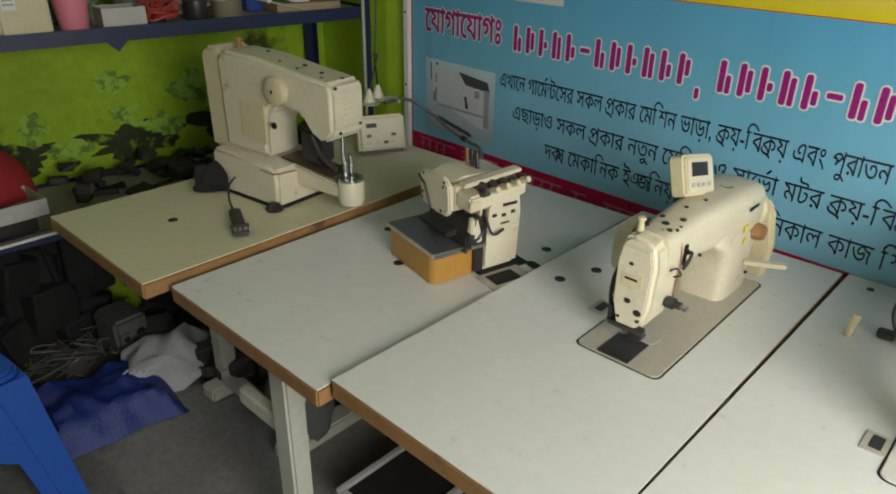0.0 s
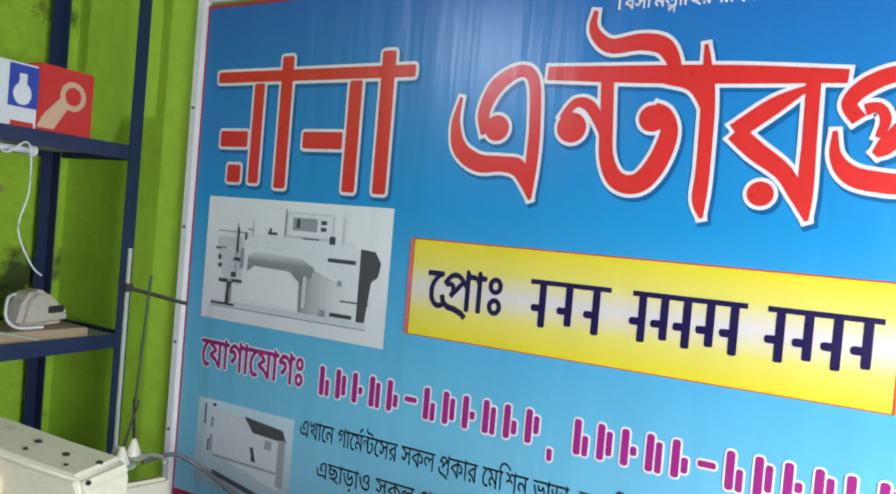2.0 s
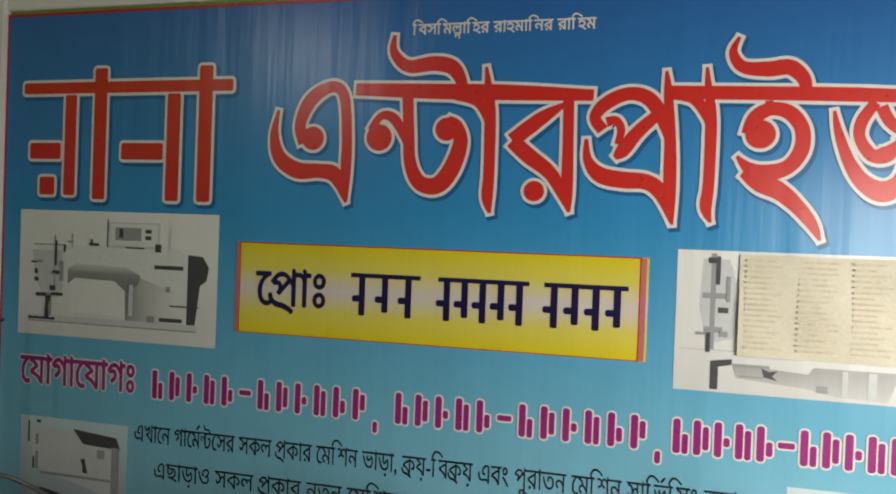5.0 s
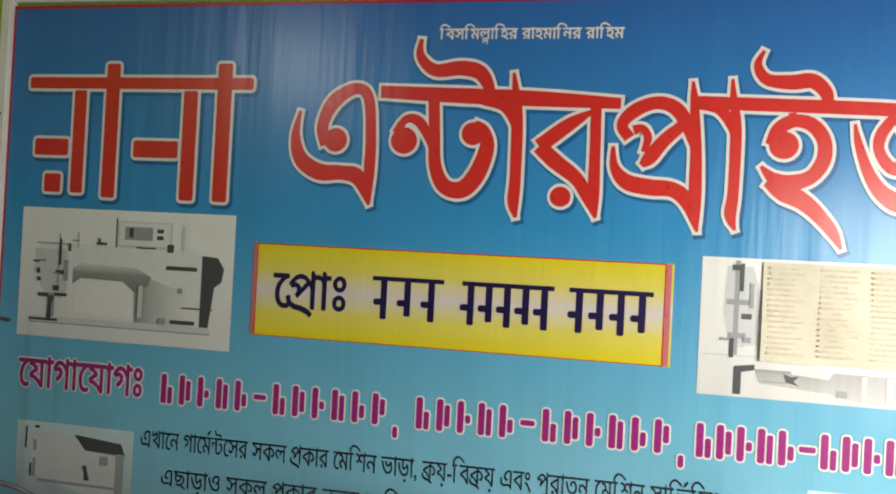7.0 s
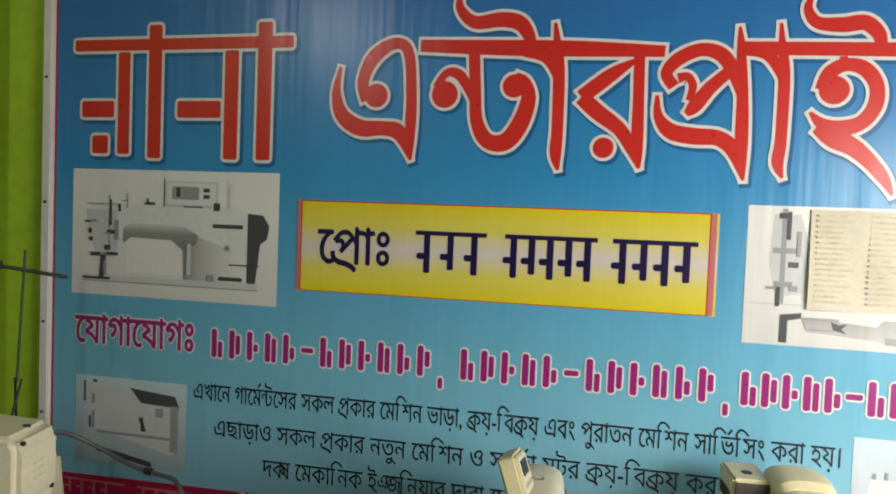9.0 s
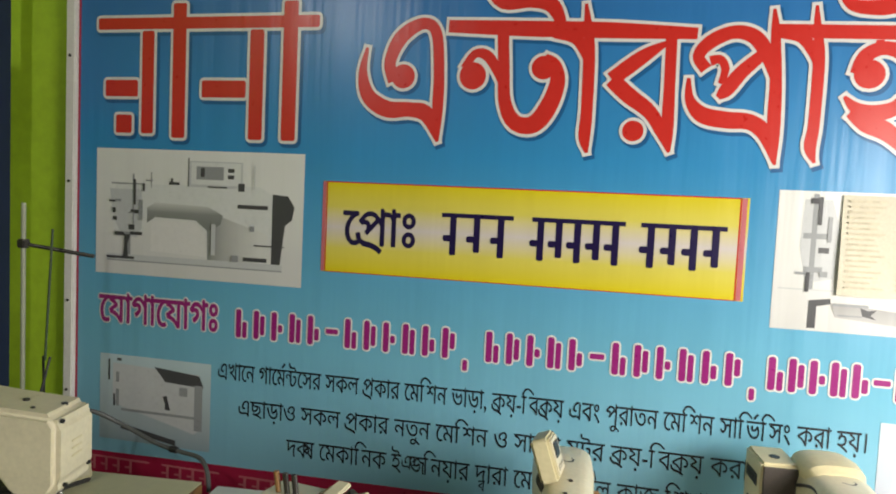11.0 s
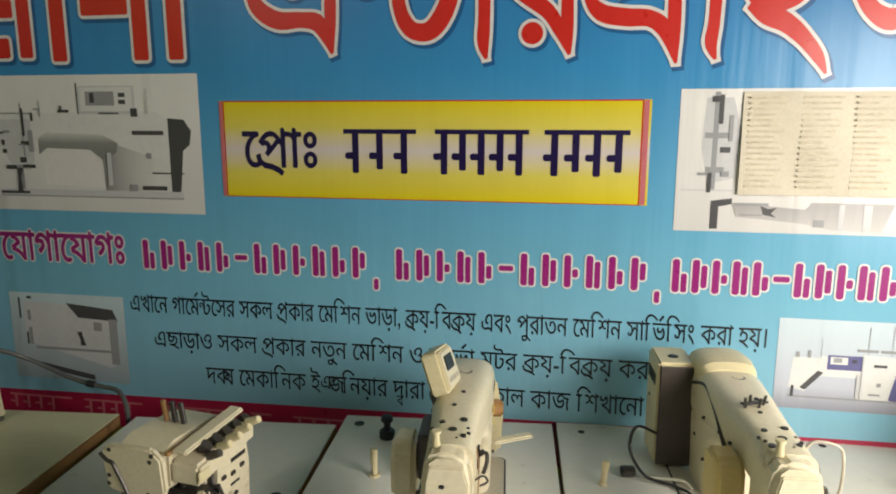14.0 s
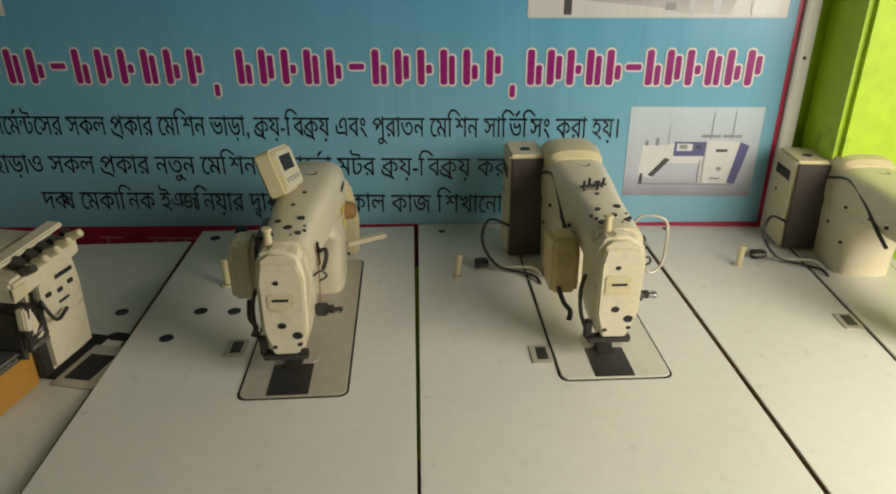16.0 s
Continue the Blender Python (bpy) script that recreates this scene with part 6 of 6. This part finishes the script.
solid("red_cushion", bm, mat("dull_red_cloth", (0.35, 0.02, 0.025), 0.7, vary=0.2, scale=12), "dull red cloth bundle on the lower shelf", "bundle")
pan = thing("parts_tray", "shallow dirty white tray on the lower shelf", "tray", pose(-2.2, 0.4, S0 + 0.05, 0, 0, 8))
M_TRAY = mat("dirty_white_tray", (0.5, 0.49, 0.44), 0.5, vary=0.15, scale=9, stain=(0.25, 0.23, 0.18), stain_at=0.6, stain_scale=10)
part("bottom", box(B(), (0, 0, 0.003), (0.16, 0.26, 0.006), 0.002), M_TRAY, pan)
for c, s in (((0.08, 0, 0.025), (0.006, 0.26, 0.05)), ((-0.08, 0, 0.025), (0.006, 0.26, 0.05)), ((0, 0.13, 0.025), (0.154, 0.006, 0.05)), ((0, -0.13, 0.025), (0.154, 0.006, 0.05))):
    part("wall", box(B(), c, s, 0.002), M_TRAY, pan)
part("stand", box(B(), (0, 0, -0.025), (0.12, 0.2, 0.05), 0.003), M_DARK_STEEL, pan)
rl = thing("steel_ruler", "long steel ruler with pale edge on the rack", "ruler", pose(-2.07, 0.38, S0 + 0.012, 0, 0, 96))
part("blade", box(B(), (0, 0, 0), (0.36, 0.03, 0.006), 0.001), mat("brown_ruler", (0.16, 0.11, 0.08), 0.5, vary=0.2, scale=12), rl)
part("edge", box(B(), (0, -0.016, 0.001), (0.36, 0.006, 0.008), 0.001), C_WHITE, rl, "pale scale edge")

# ---- on the floor ----
M_BLUE_PLASTIC = mat("bright_blue_plastic", (0.02, 0.1, 0.45), 0.35, vary=0.1, scale=8)
stool = thing("plastic_stool", "bright blue moulded plastic stool on the floor", "stool", pose(-1.79, 0.14, 0, 0, 0, 12))
bm = prism(B(), rounded(-0.15, 0.15, -0.15, 0.15, 0.04), "z", 0.42, 0.45, 0.01)
part("seat", bm, M_BLUE_PLASTIC, stool)
for sx in (-1, 1):
    for sy in (-1, 1):
        bm = B()
        top, foot = Vector((sx * 0.115, sy * 0.115, 0.425)), Vector((sx * 0.175, sy * 0.175, 0.0))
        a = [bm.verts.new(top + Vector((dx, dy, 0))) for dx, dy in ((-0.04, -0.04), (0.04, -0.04), (0.04, 0.04), (-0.04, 0.04))]
        b = [bm.verts.new(foot + Vector((dx, dy, 0))) for dx, dy in ((-0.028, -0.028), (0.028, -0.028), (0.028, 0.028), (-0.028, 0.028))]
        bm.faces.new(a)
        bm.faces.new(b[::-1])
        for k in range(4):
            bm.faces.new((a[k - 1], a[k], b[k], b[k - 1]))
        soften(bm, bm.verts[:], 0.01)
        part("leg", bm, M_BLUE_PLASTIC, stool)
for ang in range(4):
    bm = prism(B(), [(-0.12, 0.43), (0.12, 0.43), (0.155, 0.06), (0.1, 0.06), (0.075, 0.2), (0.0, 0.25), (-0.075, 0.2), (-0.1, 0.06), (-0.155, 0.06)], "x", 0.132, 0.14, 0.002)
    for v in bm.verts:
        v.co.x += 0.06 * (0.43 - v.co.z) / 0.43
    bmesh.ops.transform(bm, matrix=pose(0, 0, 0, 0, 0, 90 * ang), verts=bm.verts)
    part("apron", bm, M_BLUE_PLASTIC, stool)

sack = thing("blue_sack", "flattened dark blue woven sack on the floor", "sack")
bm = B()
n = 26
g = [[bm.verts.new((-2.16 + 0.34 * i / n, 0.32 + 0.42 * k / n, 0.0)) for i in range(n + 1)] for k in range(n + 1)]
for k in range(n):
    for i in range(n):
        bm.faces.new((g[k][i], g[k][i + 1], g[k + 1][i + 1], g[k + 1][i]))
for row in g:
    for v in row:
        e = min(1.0, 6 * min(v.co.x + 2.16, -1.82 - v.co.x, v.co.y - 0.32, 0.74 - v.co.y) / 0.36)
        v.co.z = 0.004 + max(0.0, e) * (0.09 + 0.05 * noise.noise(v.co * 9) + 0.02 * noise.noise(v.co * 25))
        v.co += Vector((noise.noise(v.co * 6), noise.noise(v.co * 6 + Vector((5, 0, 0))), 0)) * 0.03
part("cloth", bm, mat("dark_blue_woven_plastic", (0.012, 0.03, 0.17), 0.5, vary=0.2, scale=9, bump=0.3, bscale=140), sack)
for k in range(5):
    bm = box(B(), (-1.93 + 0.012 * k, 0.6 + 0.016 * k, 0.155), (0.006, 0.01, 0.02), 0, pose(0, 0, 0, 0, 50, 40))
    part("print_bar", bm, M_GREY_INK, sack)
part("red_tag", box(B(), (-2.03, 0.36, 0.115), (0.03, 0.012, 0.03), 0.003), C_RED, sack, "small red tag")
bm = lump((-2.05, 0.77, 0.0), (0.1, 0.16, 0.13), 0.07, 9, 4, 4)
solid("white_sack", bm, mat("dirty_white_sack", (0.45, 0.45, 0.44), 0.7, vary=0.15, scale=9, bump=0.2), "crumpled dirty white sack on the floor", "sack")
for c, s, turn, lab in (((-2.3, 0.7, 0), (0.16, 0.12, 0.17), 10, "grey metal machine housing on the floor"), ((-2.26, 0.8, 0), (0.13, 0.14, 0.1), -14, "grey cast machine part on the floor")):
    h = thing("machine_housing", lab, "machine part", pose(*c, 0, 0, turn))
    gm = mat("grey_cast_metal", (0.17, 0.17, 0.16), 0.5, metal=0.3, vary=0.25, scale=10)
    part("casting", box(B(), (0, 0, s[2] / 2), s, 0.012), gm, h)
    part("boss", rod(B(), (s[0] / 2 - 0.005, -0.03, s[2] * 0.6), (s[0] / 2 + 0.015, -0.03, s[2] * 0.6), 0.022), gm, h)
    part("bore", rod(B(), (s[0] / 2 + 0.01, -0.03, s[2] * 0.6), (s[0] / 2 + 0.0165, -0.03, s[2] * 0.6), 0.012), M_HOLE_SHADE, h)
    part("bore", rod(B(), (s[0] / 2 - 0.005, 0.03, s[2] * 0.6), (s[0] / 2 + 0.002, 0.03, s[2] * 0.6), 0.016), M_HOLE_SHADE, h)
random.seed(9)
bm = B()
for k in range(60):
    p = Vector((random.uniform(-2.5, -2.15), random.uniform(0.3, 0.75), 0.01))
    wire(bm, [p + Vector((random.uniform(-0.1, 0.1), random.uniform(-0.12, 0.12), random.uniform(0, 0.09))) for _ in range(3)], 0.0025, 5, 4)
solid("wire_scrap", bm, mat("dull_wire_scrap", (0.16, 0.16, 0.13), 0.5, metal=0.3, vary=0.5, scale=30), "tangle of dull wire scrap on the floor", "scrap", kind="stuff")
bm = B()
for k in range(50):
    c = (random.uniform(-2.5, -1.75), random.uniform(0.85, 1.6), 0.02 + random.uniform(0, 0.09))
    box(bm, c, (random.uniform(0.04, 0.14), random.uniform(0.04, 0.14), random.uniform(0.03, 0.1)), 0.004, pose(0, 0, 0, random.uniform(-25, 25), random.uniform(-25, 25), random.uniform(0, 180)), 1)
solid("floor_scrap", bm, M_SCRAP, "dark scrap and machine parts heaped under the tables", "scrap", kind="stuff")
bm = lump((-1.5, 0.98, 0.0), (0.12, 0.1, 0.22), 0.04, 8, 7, 3)
solid("grey_cloth", bm, mat("dusty_grey_cloth", (0.12, 0.12, 0.11), 0.85, vary=0.2, scale=9), "dusty grey cloth bundle under the table", "bundle")
tr = thing("treadle", "white enamelled treadle frame under the table", "treadle", pose(-1.03, 1.02, 0.0, 0, 0, 5))
for c, s in (((-0.1, 0, 0.1), (0.022, 0.3, 0.02)), ((0.12, 0, 0.1), (0.022, 0.3, 0.02)), ((0.01, -0.14, 0.1), (0.2, 0.022, 0.02)), ((0.01, 0.14, 0.1), (0.2, 0.022, 0.02))):
    part("bar", box(B(), c, s, 0.004), mat("chipped_white_enamel", (0.6, 0.6, 0.57), 0.45, vary=0.1, scale=9, stain=(0.1, 0.07, 0.05), stain_at=0.62, stain_scale=16), tr)
for x in (-0.1, 0.12):
    part("foot", box(B(), (x, 0.12, 0.045), (0.025, 0.03, 0.09), 0.003), M_DARK_STEEL, tr)
part("plate", box(B(), (0.01, 0, 0.1), (0.196, 0.256, 0.008), 0.002), M_DARK_STEEL, tr)
bulb = thing("ceiling_bulb", "bare white lamp bulb hanging on a cord", "lamp", pose(-2.03, -0.46, 2.58))
part("cord", rod(B(), (0, 0, 0.14), (0, 0, H - 2.58), 0.003), M_BLACK, bulb)
part("socket", rod(B(), (0, 0, 0.07), (0, 0, 0.14), 0.018, 0.014, bevel=0.002), C_WHITE, bulb)
# near-black boxes added to cover the wall under the rack
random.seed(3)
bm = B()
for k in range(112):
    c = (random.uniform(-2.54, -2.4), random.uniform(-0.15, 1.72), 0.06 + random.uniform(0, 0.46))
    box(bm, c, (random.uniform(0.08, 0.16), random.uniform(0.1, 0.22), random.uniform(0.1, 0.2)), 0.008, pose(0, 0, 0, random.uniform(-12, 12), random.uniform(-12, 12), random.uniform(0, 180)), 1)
solid("near_black_boxes", bm, mat("near_black_fill", (0.012, 0.012, 0.011), 0.8, vary=0.5, scale=9), "heap of near-black boxes covering the wall under the rack", "scrap", kind="stuff")


# peeled paint and mould on the green wall behind the rack
def blotch(y, z, sy, sz, material, seed, label):
    bm = B()
    n = 48
    ring = []
    for k in range(n):
        a = 2 * math.pi * k / n
        r = 0.65 + 0.55 * noise.noise(Vector((math.cos(a) * 1.6 + seed, math.sin(a) * 1.6, seed))) + 0.25 * noise.noise(Vector((math.cos(a) * 6, math.sin(a) * 6 + seed, 0)))
        ring.append(bm.verts.new((X0 + 0.0035, y + sy * r * math.cos(a), z + sz * r * math.sin(a))))
    mid = bm.verts.new((X0 + 0.004, y, z))
    for k in range(n):
        bm.faces.new((ring[k - 1], ring[k], mid))
    return solid("wall_stain", bm, material, label, "stain", kind="structure")


M_PEEL = mat("peeled_brown_plaster", (0.26, 0.22, 0.06), 0.8, vary=0.3, scale=22, bump=0.3, stain=(0.33, 0.5, 0.07), stain_at=0.54, stain_scale=26)
M_GRIME = mat("black_green_grime", (0.03, 0.042, 0.01), 0.85, vary=0.4, scale=16, bump=0.2, stain=(0.2, 0.33, 0.02), stain_at=0.56, stain_scale=20)
M_MOULD = mat("dark_green_mould", (0.15, 0.24, 0.03), 0.8, vary=0.35, scale=22, bump=0.2, stain=(0.31, 0.54, 0.06), stain_at=0.44, stain_scale=30)
blotch(1.5, 1.6, 0.13, 0.09, M_PEEL, 1.0, "patch of peeled brown plaster on the green wall")
blotch(1.42, 1.42, 0.02, 0.02, M_PEEL, 4.0, "small brown plaster spot on the green wall")
for y, z, a, b, sd in ((0.9, 0.92, 0.09, 0.06, 2.0), (0.93, 0.8, 0.08, 0.05, 3.0), (0.62, 0.78, 0.07, 0.08, 5.0), (1.2, 0.86, 0.12, 0.09, 6.0), (1.05, 0.73, 0.16, 0.07, 7.0), (0.72, 0.7, 0.12, 0.05, 8.0), (0.4, 1.48, 0.03, 0.03, 9.0), (1.35, 0.78, 0.14, 0.12, 11.0)):
    blotch(y, z, a, b, M_MOULD, sd, "dark mould stain on the green wall")
for y, z, a, b, sd in ((0.55, 0.69, 0.2, 0.09, 13.0), (0.95, 0.69, 0.26, 0.11, 14.0), (1.35, 0.72, 0.22, 0.12, 15.0), (0.3, 0.72, 0.16, 0.07, 16.0)):
    blotch(y, z, a, b, M_GRIME, sd, "black grime at the foot of the green wall")
